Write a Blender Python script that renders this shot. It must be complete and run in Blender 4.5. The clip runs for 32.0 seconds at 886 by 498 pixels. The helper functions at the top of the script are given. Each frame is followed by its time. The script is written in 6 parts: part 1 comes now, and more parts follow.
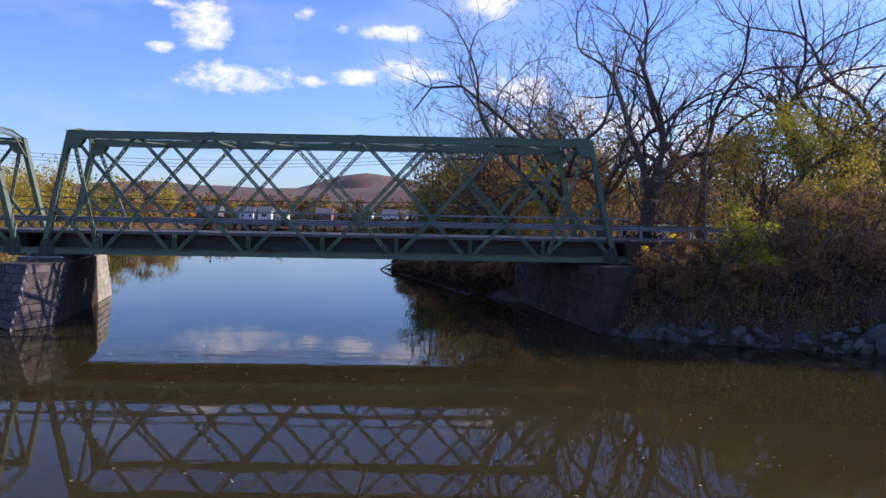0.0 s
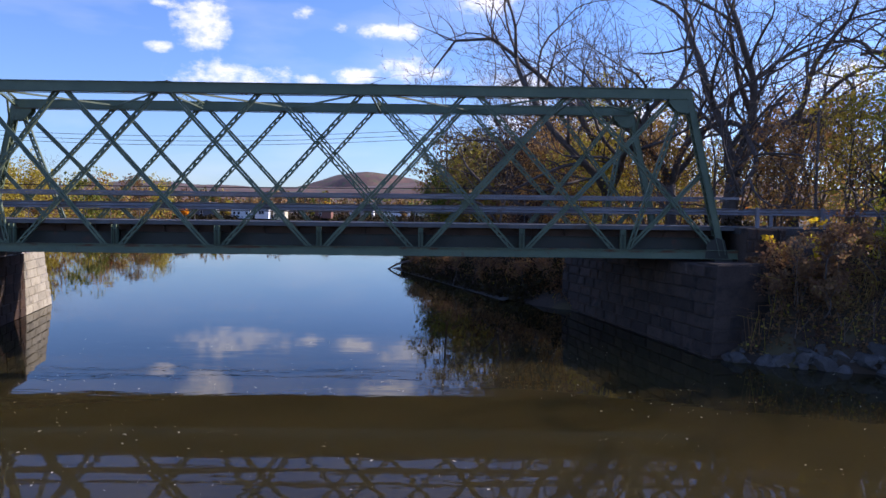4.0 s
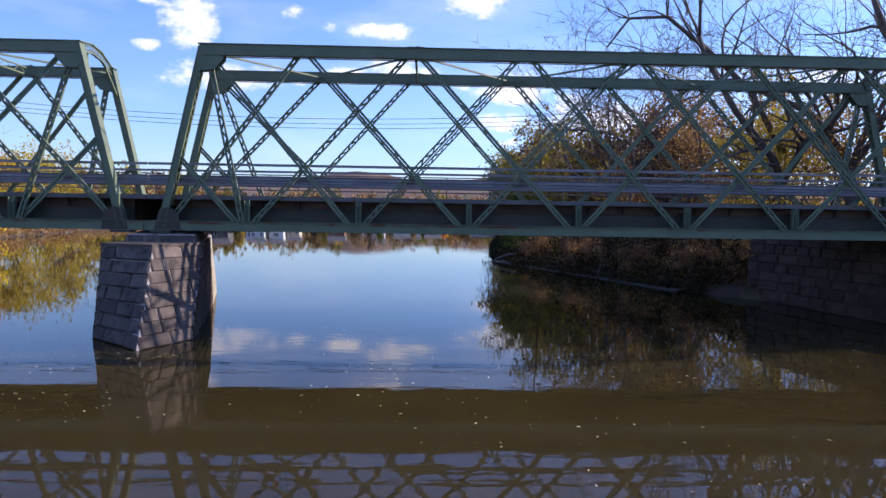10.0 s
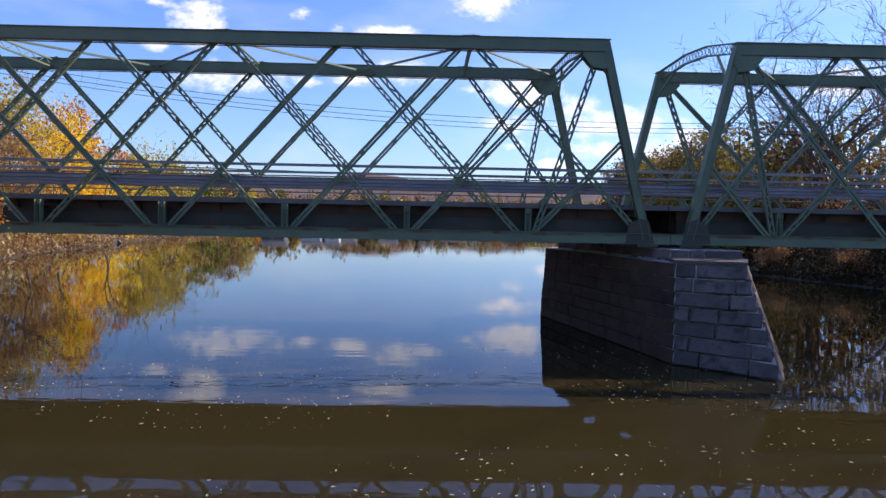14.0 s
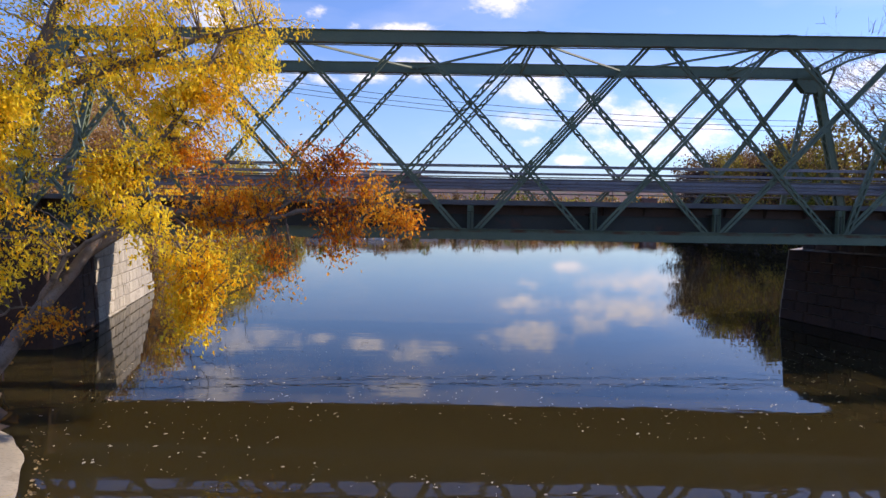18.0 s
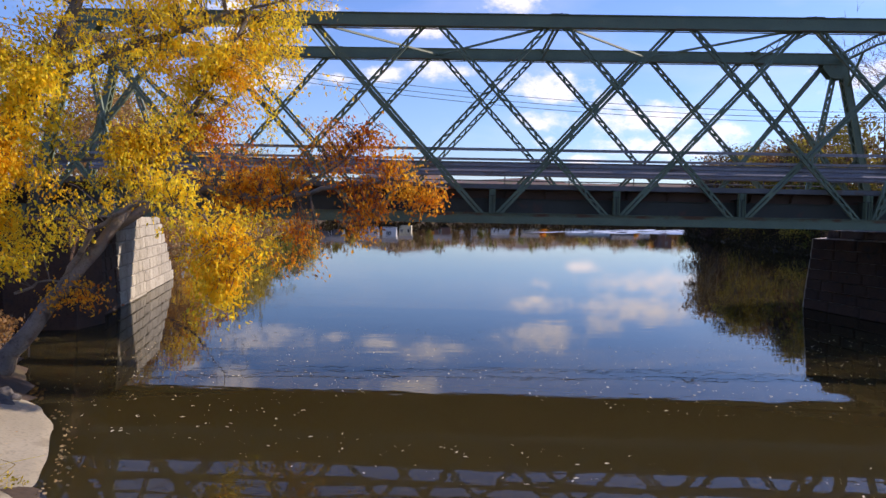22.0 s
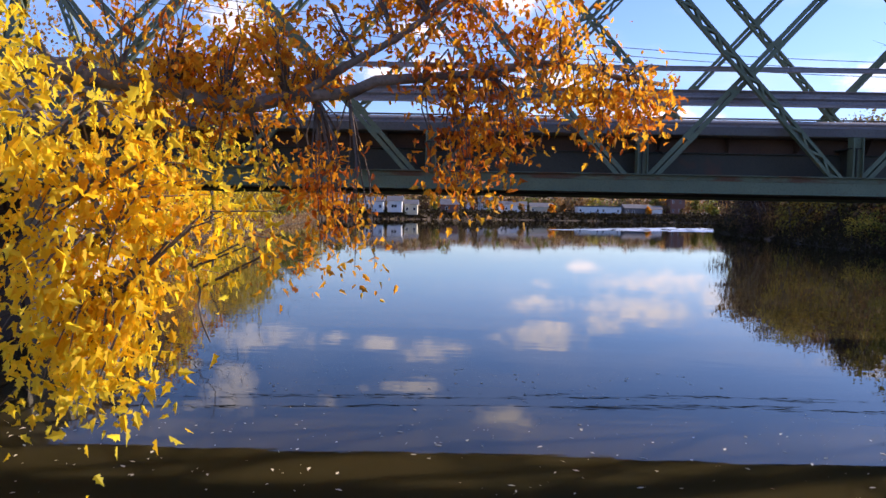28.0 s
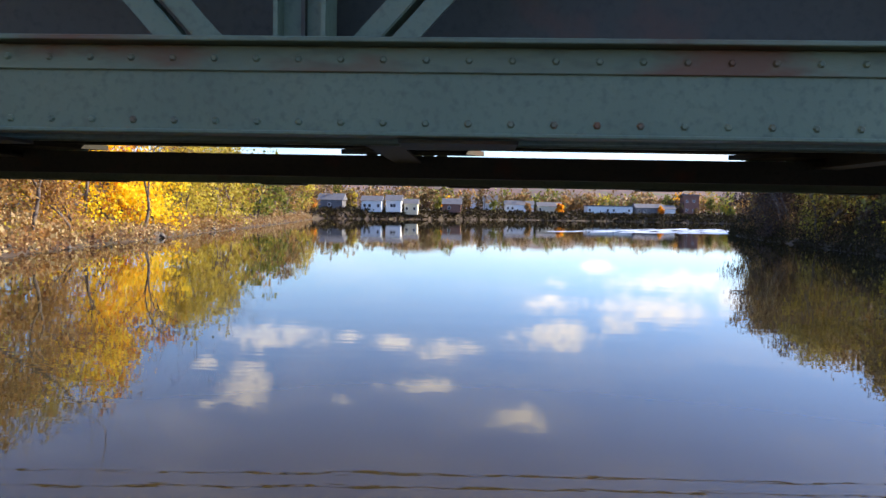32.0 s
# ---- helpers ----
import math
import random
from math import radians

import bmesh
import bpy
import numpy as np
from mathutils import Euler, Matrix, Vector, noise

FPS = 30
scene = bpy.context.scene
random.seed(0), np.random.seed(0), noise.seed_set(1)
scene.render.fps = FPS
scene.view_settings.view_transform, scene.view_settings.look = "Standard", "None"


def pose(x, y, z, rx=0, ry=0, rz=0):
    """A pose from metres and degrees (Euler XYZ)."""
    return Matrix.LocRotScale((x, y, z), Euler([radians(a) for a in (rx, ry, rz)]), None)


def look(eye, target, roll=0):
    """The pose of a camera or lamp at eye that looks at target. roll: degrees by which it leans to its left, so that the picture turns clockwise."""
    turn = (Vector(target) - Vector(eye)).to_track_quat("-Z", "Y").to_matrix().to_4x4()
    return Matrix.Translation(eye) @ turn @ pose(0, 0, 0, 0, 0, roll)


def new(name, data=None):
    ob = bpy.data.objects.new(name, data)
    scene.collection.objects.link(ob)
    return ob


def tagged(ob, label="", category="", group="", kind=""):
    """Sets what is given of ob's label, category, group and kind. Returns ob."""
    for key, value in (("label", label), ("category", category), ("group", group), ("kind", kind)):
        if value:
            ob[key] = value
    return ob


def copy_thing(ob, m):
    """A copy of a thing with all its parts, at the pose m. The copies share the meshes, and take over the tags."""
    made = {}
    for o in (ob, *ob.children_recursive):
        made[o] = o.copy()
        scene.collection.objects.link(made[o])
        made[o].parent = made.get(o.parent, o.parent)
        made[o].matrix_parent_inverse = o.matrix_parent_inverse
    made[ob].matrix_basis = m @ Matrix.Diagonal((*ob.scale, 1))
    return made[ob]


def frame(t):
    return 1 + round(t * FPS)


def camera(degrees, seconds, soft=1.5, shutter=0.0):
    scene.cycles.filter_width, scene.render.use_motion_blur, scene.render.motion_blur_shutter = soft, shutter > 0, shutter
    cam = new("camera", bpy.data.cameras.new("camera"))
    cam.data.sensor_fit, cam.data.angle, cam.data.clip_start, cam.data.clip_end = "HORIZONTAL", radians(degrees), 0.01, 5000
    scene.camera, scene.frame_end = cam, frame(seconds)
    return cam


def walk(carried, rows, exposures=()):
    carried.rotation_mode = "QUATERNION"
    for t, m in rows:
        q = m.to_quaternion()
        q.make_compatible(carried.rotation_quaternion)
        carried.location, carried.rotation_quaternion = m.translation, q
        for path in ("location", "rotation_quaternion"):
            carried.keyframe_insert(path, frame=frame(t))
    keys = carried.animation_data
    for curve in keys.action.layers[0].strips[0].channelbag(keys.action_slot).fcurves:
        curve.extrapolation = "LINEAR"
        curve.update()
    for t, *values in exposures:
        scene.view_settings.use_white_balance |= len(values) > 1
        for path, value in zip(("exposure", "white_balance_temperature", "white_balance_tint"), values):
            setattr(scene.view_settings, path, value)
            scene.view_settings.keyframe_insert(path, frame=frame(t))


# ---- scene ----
cam = camera(63.2, 32.0)
PATH = [
    (0, (22.286, -39.12, 5.918), (22.308, -37.123, 5.823), 1.0),
    (0.5, (22.224, -38.019, 6.003), (22.246, -36.022, 5.907), 1.0),
    (1, (22.091, -36.853, 6.099), (22.113, -34.856, 6.003), 0.9),
    (1.5, (22.017, -35.68, 6.18), (22.035, -33.682, 6.084), 0.8),
    (2, (21.821, -34.385, 6.183), (21.838, -32.388, 6.087), 0.8),
    (2.5, (21.6, -33.015, 6.084), (21.617, -31.018, 5.988), 0.8),
    (3, (21.398, -31.937, 5.856), (21.412, -29.94, 5.76), 0.9),
    (3.5, (21.121, -30.176, 5.516), (21.136, -28.179, 5.417), 0.7),
    (5.5, (19.53, -23.561, 4.488), (19.571, -21.564, 4.388), 1.0),
    (6, (19.257, -22.384, 4.534), (19.297, -20.387, 4.436), 1.0),
    (6.5, (18.906, -22.439, 4.517), (18.948, -20.442, 4.422), 1.1),
    (7, (18.152, -23.459, 4.497), (18.203, -21.462, 4.402), 1.2),
    (7.5, (17.459, -24.263, 4.501), (17.525, -22.267, 4.404), 1.2),
    (8, (16.674, -24.766, 4.456), (16.742, -22.769, 4.36), 1.2),
    (8.5, (15.625, -25.191, 4.39), (15.692, -23.194, 4.294), 1.2),
    (9, (14.442, -25.714, 4.331), (14.503, -23.717, 4.234), 1.1),
    (9.5, (12.662, -26.282, 4.283), (12.72, -24.285, 4.183), 0.9),
    (10, (10.542, -26.17, 4.214), (10.596, -24.173, 4.115), 0.9),
    (10.5, (8.213, -26.086, 4.184), (8.267, -24.089, 4.084), 0.9),
    (11, (5.844, -25.841, 4.166), (5.899, -23.844, 4.067), 1.0),
    (11.5, (3.467, -25.551, 4.194), (3.526, -23.554, 4.095), 1.0),
    (12, (1.102, -25.352, 4.209), (1.161, -23.355, 4.11), 1.1),
    (12.5, (-1.17, -24.906, 4.251), (-1.118, -22.909, 4.152), 1.1),
    (13, (-3.344, -24.681, 4.313), (-3.295, -22.685, 4.214), 1.1),
    (13.5, (-5.413, -23.941, 4.263), (-5.371, -21.943, 4.167), 1.1),
    (14, (-7.384, -23.749, 4.285), (-7.348, -21.751, 4.191), 1.1),
    (14.5, (-9.282, -23.705, 4.344), (-9.253, -21.708, 4.249), 1.1),
    (15, (-11.139, -23.825, 4.421), (-11.117, -21.828, 4.326), 1.0),
    (15.5, (-12.734, -23.55, 4.495), (-12.718, -21.552, 4.401), 1.0),
    (17.5, (-16.93, -23.433, 4.462), (-16.937, -21.435, 4.359), 0.9),
    (18, (-16.928, -23.482, 4.328), (-16.938, -21.485, 4.225), 0.9),
    (18.5, (-16.834, -23.539, 4.258), (-16.855, -21.542, 4.152), 0.9),
    (19, (-16.924, -23.502, 4.272), (-16.948, -21.505, 4.166), 0.9),
    (19.5, (-17.014, -23.428, 4.261), (-17.041, -21.431, 4.157), 1.0),
    (20, (-17.135, -23.369, 4.273), (-17.162, -21.372, 4.17), 0.9),
    (20.5, (-17.118, -23.34, 4.281), (-17.153, -21.343, 4.178), 1.0),
    (21, (-17.107, -23.355, 4.302), (-17.146, -21.358, 4.196), 1.0),
    (21.5, (-17.162, -23.363, 4.12), (-17.202, -21.366, 4.014), 1.0),
    (22, (-17.197, -23.407, 3.814), (-17.243, -21.41, 3.709), 1.1),
    (22.5, (-17.299, -23.407, 3.473), (-17.35, -21.41, 3.37), 1.0),
    (23, (-17.367, -23.409, 3.097), (-17.423, -21.412, 2.997), 1.0),
    (23.5, (-17.493, -23.316, 2.876), (-17.549, -21.32, 2.771), 1.1),
    (24, (-17.674, -22.857, 2.787), (-17.731, -20.861, 2.684), 1.1),
    (24.5, (-17.858, -22.101, 2.803), (-17.918, -20.104, 2.697), 1.1),
    (25, (-18.07, -20.999, 2.823), (-18.131, -19.003, 2.717), 1.0),
    (25.5, (-18.325, -19.827, 2.816), (-18.382, -17.83, 2.71), 1.0),
    (27.5, (-19.342, -14.197, 3.038), (-19.389, -12.201, 2.93), 1.2),
    (28, (-19.57, -13.811, 3.035), (-19.618, -11.815, 2.93), 1.1),
    (29, (-18.07, -11.609, 3.074), (-18.118, -9.612, 2.968), 1.1),
    (29.5, (-17.517, -10.782, 3.081), (-17.574, -8.786, 2.972), 1.0),
    (30, (-17.2, -9.817, 3.106), (-17.273, -7.821, 2.997), 1.1),
    (30.5, (-17.093, -7.982, 3.129), (-17.161, -5.986, 3.02), 0.9),
    (31, (-16.825, -6.345, 3.123), (-16.917, -4.35, 3.014), 0.9),
    (32, (-15.502, -2.798, 3.195), (-15.589, -0.803, 3.088), 1.1),
]
EXPOSURES = [(0.0, 0.25, 6400, 21), (3.5, 0.28, 6400, 20), (6.0, 0.65, 6500, 21), (9.0, 0.60, 6600, 21), (13.0, 0.44, 6600, 18), (20.0, 0.27, 7000, 21), (25.0, 0.32, 7000, 21),
             (28.0, 0.55, 6950, 22), (30.0, 0.68, 7000, 22), (31.0, 0.98, 7000, 18), (32.0, 1.22, 7200, 12)]
walk(cam, [(t, look(eye, target, roll)) for t, eye, target, roll in PATH], EXPOSURES)


# ---- world, sun ----
SUN_AZ, SUN_EL = 69.0, 29.0          # degrees from +Y towards +X, and above the horizon
sun_dir = Vector((math.sin(radians(SUN_AZ)) * math.cos(radians(SUN_EL)),
                  math.cos(radians(SUN_AZ)) * math.cos(radians(SUN_EL)), math.sin(radians(SUN_EL))))
sun = new("sun", bpy.data.lights.new("sun", "SUN"))
sun.data.energy, sun.data.angle, sun.data.color = 5.0, radians(0.55), (1.0, 0.92, 0.80)
sun.matrix_world = look(sun_dir * 300, (0, 0, 0))

# clouds: azimuth and height above the horizon, half width and half height, in degrees
CLOUDS = [(-17.6, 13.7, 1.9, 1.9), (-15.7, 9.9, 4.1, 1.05), (-3.2, 13.9, 2.8, 0.65), (-7.5, 14.1, 0.7, 0.6), (-10.4, 14.9, 1.0, 0.5),
          (-10.1, 10.1, 1.4, 0.5), (-6.2, 10.5, 1.8, 0.6), (-1.8, 11.0, 2.2, 1.0), (4.2, 16.1, 2.7, 1.0), (-20.3, 14.8, 1.2, 0.4),
          (-20.8, 11.8, 1.1, 0.4), (2.9, 9.8, 0.9, 0.4), (6.5, 9.6, 3.1, 1.1), (6.6, 7.1, 2.5, 0.7), (14.3, 7.4, 4.5, 1.2),
          # the last cloud is unseen, added beside the view for its light
          (11.5, 8.4, 1.8, 1.0), (19.7, 6.0, 1.7, 0.9), (15.3, 5.2, 4.6, 0.9), (10.0, 4.2, 1.5, 0.4), (6.3, 5.6, 1.4, 0.4), (30.0, 9.5, 4.0, 1.2)]


def build_world():
    w = bpy.data.worlds.new("sky")
    scene.world = w
    w.use_nodes = True
    nt = w.node_tree
    nt.nodes.clear()
    N = nt.nodes.new
    L = nt.links.new

    def m(op, a, b=None, c=None):
        n = N("ShaderNodeMath")
        n.operation = op
        for i, v in enumerate((a, b, c)):
            if v is None:
                continue
            if isinstance(v, (int, float)):
                n.inputs[i].default_value = v
            else:
                L(v, n.inputs[i])
        return n.outputs[0]

    co = N("ShaderNodeTexCoord").outputs["Generated"]
    sep = N("ShaderNodeSeparateXYZ")
    L(co, sep.inputs[0])
    x, y, z = sep.outputs
    az = m("MULTIPLY", m("ARCTAN2", x, y), 57.2958)
    el = m("MULTIPLY", m("ARCSINE", z), 57.2958)
    nz = N("ShaderNodeTexNoise")
    nz.inputs["Scale"].default_value, nz.inputs["Detail"].default_value, nz.inputs["Roughness"].default_value = 40.0, 7.0, 0.64
    flat_co = N("ShaderNodeMapping")
    flat_co.inputs["Scale"].default_value = (1, 1, 1.7)
    L(co, flat_co.inputs["Vector"])
    L(flat_co.outputs[0], nz.inputs["Vector"])
    nzb = N("ShaderNodeTexNoise")
    nzb.inputs["Scale"].default_value, nzb.inputs["Detail"].default_value = 15.0, 2.0
    L(flat_co.outputs[0], nzb.inputs["Vector"])
    wob = m("ADD", m("MULTIPLY", m("SUBTRACT", nz.outputs["Fac"], 0.5), 4.4), m("MULTIPLY", m("SUBTRACT", nzb.outputs["Fac"], 0.5), 2.0))
    best = None
    for a, e, ww, hh in CLOUDS:
        dx = m("DIVIDE", m("SUBTRACT", az, a), ww)
        dy = m("DIVIDE", m("SUBTRACT", el, e), hh)
        q = m("ADD", m("MULTIPLY", dx, dx), m("MULTIPLY", dy, dy))
        if ww < 1.5:
            q = m("ADD", q, 0.5)
        best = q if best is None else m("MINIMUM", best, q)
    dens = N("ShaderNodeMapRange")
    dens.interpolation_type = "SMOOTHSTEP"
    L(m("ADD", best, wob), dens.inputs["Value"])
    dens.inputs["From Min"].default_value, dens.inputs["From Max"].default_value = 1.55, -0.75
    # thin veils between the clouds and haze at the horizon
    nz2 = N("ShaderNodeTexNoise")
    nz2.inputs["Scale"].default_value, nz2.inputs["Detail"].default_value = 5.0, 6.0
    mp = N("ShaderNodeMapping")
    mp.inputs["Scale"].default_value = (1, 1, 3.5)
    L(co, mp.inputs["Vector"])
    L(mp.outputs[0], nz2.inputs["Vector"])
    veil = m("MULTIPLY", m("MAXIMUM", m("SUBTRACT", nz2.outputs["Fac"], 0.48), 0.0), 0.6)
    fac = m("MINIMUM", m("ADD", m("MULTIPLY", dens.outputs[0], 0.9), veil), 1.0)
    sky = N("ShaderNodeTexSky")
    sky.sky_type, sky.sun_disc = "NISHITA", False
    sky.sun_elevation, sky.sun_rotation = radians(SUN_EL), radians(SUN_AZ)
    sky.altitude, sky.air_density, sky.dust_density, sky.ozone_density = 50, 1.15, 0.35, 2.0
    mix = N("ShaderNodeMix")
    mix.data_type = "RGBA"
    L(fac, mix.inputs["Factor"])
    tint = N("ShaderNodeMix")
    tint.data_type, tint.blend_type = "RGBA", "MULTIPLY"
    tint.inputs["Factor"].default_value = 1.0
    L(sky.outputs[0], tint.inputs["A"])
    tint.inputs["B"].default_value = (0.66, 0.89, 1.42, 1)
    L(tint.outputs["Result"], mix.inputs["A"])
    mix.inputs["B"].default_value = (8.6, 8.7, 9.2, 1)
    bg = N("ShaderNodeBackground")
    bg.inputs["Strength"].default_value = 0.118
    L(mix.outputs["Result"], bg.inputs["Color"])
    out = N("ShaderNodeOutputWorld")
    L(bg.outputs[0], out.inputs["Surface"])


build_world()


# ---- materials ----
def mat(name, c1, c2, rough=0.7, scale=3.0, fine=40.0, bump=0.15, metal=0.0, c3=None, spot=0.62, rand=0.0, isl=0.0, stretch=(1, 1, 1)):
    """Two-scale noise between c1 and c2, patches of c3, fine bump; rand and isl vary it by object and by island."""
    mt = bpy.data.materials.new(name)
    mt.use_nodes = True
    nt = mt.node_tree
    N, L = nt.nodes.new, nt.links.new
    bs = nt.nodes["Principled BSDF"]
    tc = N("ShaderNodeTexCoord")
    geo = N("ShaderNodeNewGeometry")
    mp = N("ShaderNodeMapping")
    mp.inputs["Scale"].default_value = stretch
    L(geo.outputs["Position"], mp.inputs["Vector"])

    def noise_tex(s, d=4.0):
        n = N("ShaderNodeTexNoise")
        n.inputs["Scale"].default_value, n.inputs["Detail"].default_value = s, d
        L(mp.outputs[0], n.inputs["Vector"])
        return n.outputs["Fac"]

    def mix(f, a, b):
        n = N("ShaderNodeMix")
        n.data_type = "RGBA"
        if isinstance(f, float):
            n.inputs["Factor"].default_value = f
        else:
            L(f, n.inputs["Factor"])
        for s, v in (("A", a), ("B", b)):
            if isinstance(v, tuple):
                n.inputs[s].default_value = (*v, 1)
            else:
                L(v, n.inputs[s])
        return n.outputs["Result"]

    def ramp(f, lo, hi):
        n = N("ShaderNodeMapRange")
        L(f, n.inputs["Value"])
        n.inputs["From Min"].default_value, n.inputs["From Max"].default_value = lo, hi
        return n.outputs[0]

    big, small = noise_tex(scale), noise_tex(fine)
    col = mix(ramp(big, 0.3, 0.7), c1, c2)
    dark = tuple(v * 0.62 for v in c1)
    col = mix(ramp(small, 0.5, 0.85), col, dark)
    if c3:
        col = mix(ramp(noise_tex(scale * 1.7, 6.0), spot, spot + 0.12), col, c3)
    if rand or isl:
        hs = N("ShaderNodeHueSaturation")
        src = N("ShaderNodeObjectInfo").outputs["Random"] if rand else geo.outputs["Random Per Island"]
        k = rand or isl
        mr = N("ShaderNodeMapRange")
        L(src, mr.inputs["Value"])
        mr.inputs["To Min"].default_value, mr.inputs["To Max"].default_value = 1 - k, 1 + k
        L(mr.outputs[0], hs.inputs["Value"])
        L(col, hs.inputs["Color"])
        col = hs.outputs[0]
    L(col, bs.inputs["Base Color"])
    bs.inputs["Roughness"].default_value, bs.inputs["Metallic"].default_value = rough, metal
    if bump:
        b = N("ShaderNodeBump")
        b.inputs["Strength"].default_value, b.inputs["Distance"].default_value = bump, 0.02
        L(small, b.inputs["Height"])
        L(b.outputs[0], bs.inputs["Normal"])
    return mt


def leaf_mat(name, colours, trans=0.45, gloss=0.3):
    """Leaves: colour by island along a ramp, partly translucent."""
    mt = bpy.data.materials.new(name)
    mt.use_nodes = True
    nt = mt.node_tree
    N, L = nt.nodes.new, nt.links.new
    bs = nt.nodes["Principled BSDF"]
    geo = N("ShaderNodeNewGeometry")
    cr = N("ShaderNodeValToRGB")
    els = cr.color_ramp.elements
    while len(els) < len(colours):
        els.new(0.5)
    for i, c in enumerate(colours):
        els[i].position = i / (len(colours) - 1)
        els[i].color = (*c, 1)
    nz = N("ShaderNodeTexNoise")
    nz.inputs["Scale"].default_value = 0.55
    L(geo.outputs["Position"], nz.inputs["Vector"])
    md = N("ShaderNodeMath")
    md.operation = "MULTIPLY_ADD"
    L(nz.outputs["Fac"], md.inputs[0])
    md.inputs[1].default_value = 1.5
    ms = N("ShaderNodeMath")
    ms.operation = "MULTIPLY_ADD"
    L(geo.outputs["Random Per Island"], ms.inputs[0])
    ms.inputs[1].default_value, ms.inputs[2].default_value = 0.7, -0.6
    L(ms.outputs[0], md.inputs[2])
    L(md.outputs[0], cr.inputs[0])
    L(cr.outputs[0], bs.inputs["Base Color"])
    bs.inputs["Roughness"].default_value, bs.inputs["Specular IOR Level"].default_value = 0.6, gloss
    tr = N("ShaderNodeBsdfTranslucent")
    L(cr.outputs[0], tr.inputs["Color"])
    mx = N("ShaderNodeMixShader")
    mx.inputs[0].default_value = trans
    L(bs.outputs[0], mx.inputs[1])
    L(tr.outputs[0], mx.inputs[2])
    L(mx.outputs[0], nt.nodes["Material Output"].inputs["Surface"])
    return mt


M_GREEN = mat("green_paint", (0.108, 0.144, 0.088), (0.150, 0.190, 0.112), 0.55, 1.3, 30, 0.1, 0.0, (0.13, 0.075, 0.04), 0.67)
M_GREENRUST = mat("rusting_green_paint", (0.112, 0.138, 0.083), (0.156, 0.188, 0.112), 0.65, 2.2, 24, 0.25, 0.0, (0.14, 0.065, 0.03), 0.50, stretch=(0.35, 1, 1))
# darker copy of the green, with the shade under the deck put into it
M_GREEN_DK = mat("darkened_green_paint", (0.042, 0.039, 0.027), (0.058, 0.055, 0.037), 0.65, 1.1, 25, 0.1, 0.0, (0.085, 0.042, 0.024), 0.58)
M_RUST = mat("rusty_steel", (0.075, 0.040, 0.026), (0.12, 0.065, 0.04), 0.8, 1.5, 30, 0.2)
M_RAIL = mat("weathered_rail", (0.22, 0.21, 0.23), (0.30, 0.28, 0.29), 0.5, 1.2, 22, 0.1, 0.25, (0.16, 0.10, 0.07), 0.64)
M_DECK = mat("bridge_deck", (0.16, 0.14, 0.13), (0.22, 0.20, 0.18), 0.85, 1.4, 30, 0.25)
M_STONE = mat("pier_stone", (0.082, 0.061, 0.054), (0.142, 0.112, 0.100), 0.85, 1.6, 14, 0.9, 0.0, (0.050, 0.038, 0.035), 0.54, rand=0.34)
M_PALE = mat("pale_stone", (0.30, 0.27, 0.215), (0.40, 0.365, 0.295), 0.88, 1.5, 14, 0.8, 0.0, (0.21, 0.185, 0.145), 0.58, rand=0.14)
# stone colour pulled towards black to carry the deep shade at the bridge end
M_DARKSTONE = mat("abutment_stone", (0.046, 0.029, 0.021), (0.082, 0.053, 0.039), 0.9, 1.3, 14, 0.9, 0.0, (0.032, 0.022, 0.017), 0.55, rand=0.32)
M_JOINT = mat("dark_joint", (0.13, 0.10, 0.085), (0.21, 0.165, 0.14), 0.95, 1.1, 20, 0.4, 0.0, (0.05, 0.038, 0.03), 0.52)
M_MORTAR = mat("mortar", (0.34, 0.30, 0.28), (0.50, 0.45, 0.42), 0.9, 1.3, 40, 0.4, 0.0, (0.085, 0.068, 0.062), 0.50)
M_CONC = mat("concrete_slab", (0.25, 0.215, 0.15), (0.32, 0.28, 0.205), 0.9, 0.7, 16, 0.3, 0.0, (0.185, 0.155, 0.105), 0.58)
M_GROUND = mat("bank_soil", (0.042, 0.027, 0.018), (0.078, 0.050, 0.030), 0.95, 0.35, 6, 0.8, 0.0, (0.090, 0.068, 0.03), 0.54)
M_EDGE = mat("deck_edge_steel", (0.10, 0.095, 0.09), (0.145, 0.135, 0.125), 0.7, 1.2, 22, 0.15, 0.0, (0.12, 0.07, 0.04), 0.6)
M_ROCK = mat("bank_rock", (0.075, 0.064, 0.056), (0.14, 0.124, 0.112), 0.85, 1.6, 12, 0.7, rand=0.3)
M_BARK = mat("bark", (0.096, 0.072, 0.058), (0.158, 0.124, 0.104), 0.9, 2.5, 25, 0.7)
M_BARK_MAPLE = mat("maple_bark", (0.15, 0.118, 0.092), (0.25, 0.205, 0.165), 0.9, 2.2, 24, 0.8, 0.0, (0.08, 0.062, 0.05), 0.55)
M_ASPHALT = mat("asphalt", (0.055, 0.053, 0.052), (0.075, 0.072, 0.07), 0.9, 0.8, 40, 0.3)
M_WIRE = mat("wire", (0.02, 0.02, 0.022), (0.03, 0.03, 0.03), 0.6, 5, 40, 0)
M_WHITE = mat("white_paint", (0.74, 0.74, 0.73), (0.8, 0.8, 0.79), 0.6, 1.0, 12, 0.05)
M_CREAM = mat("cream_siding", (0.55, 0.50, 0.36), (0.62, 0.56, 0.42), 0.7, 1.0, 12, 0.05)
M_ROOF = mat("grey_roof", (0.10, 0.10, 0.11), (0.15, 0.15, 0.16), 0.85, 1.0, 12, 0.2)
M_PANE = mat("window_pane", (0.03, 0.035, 0.045), (0.04, 0.045, 0.055), 0.1, 1.0, 5, 0)
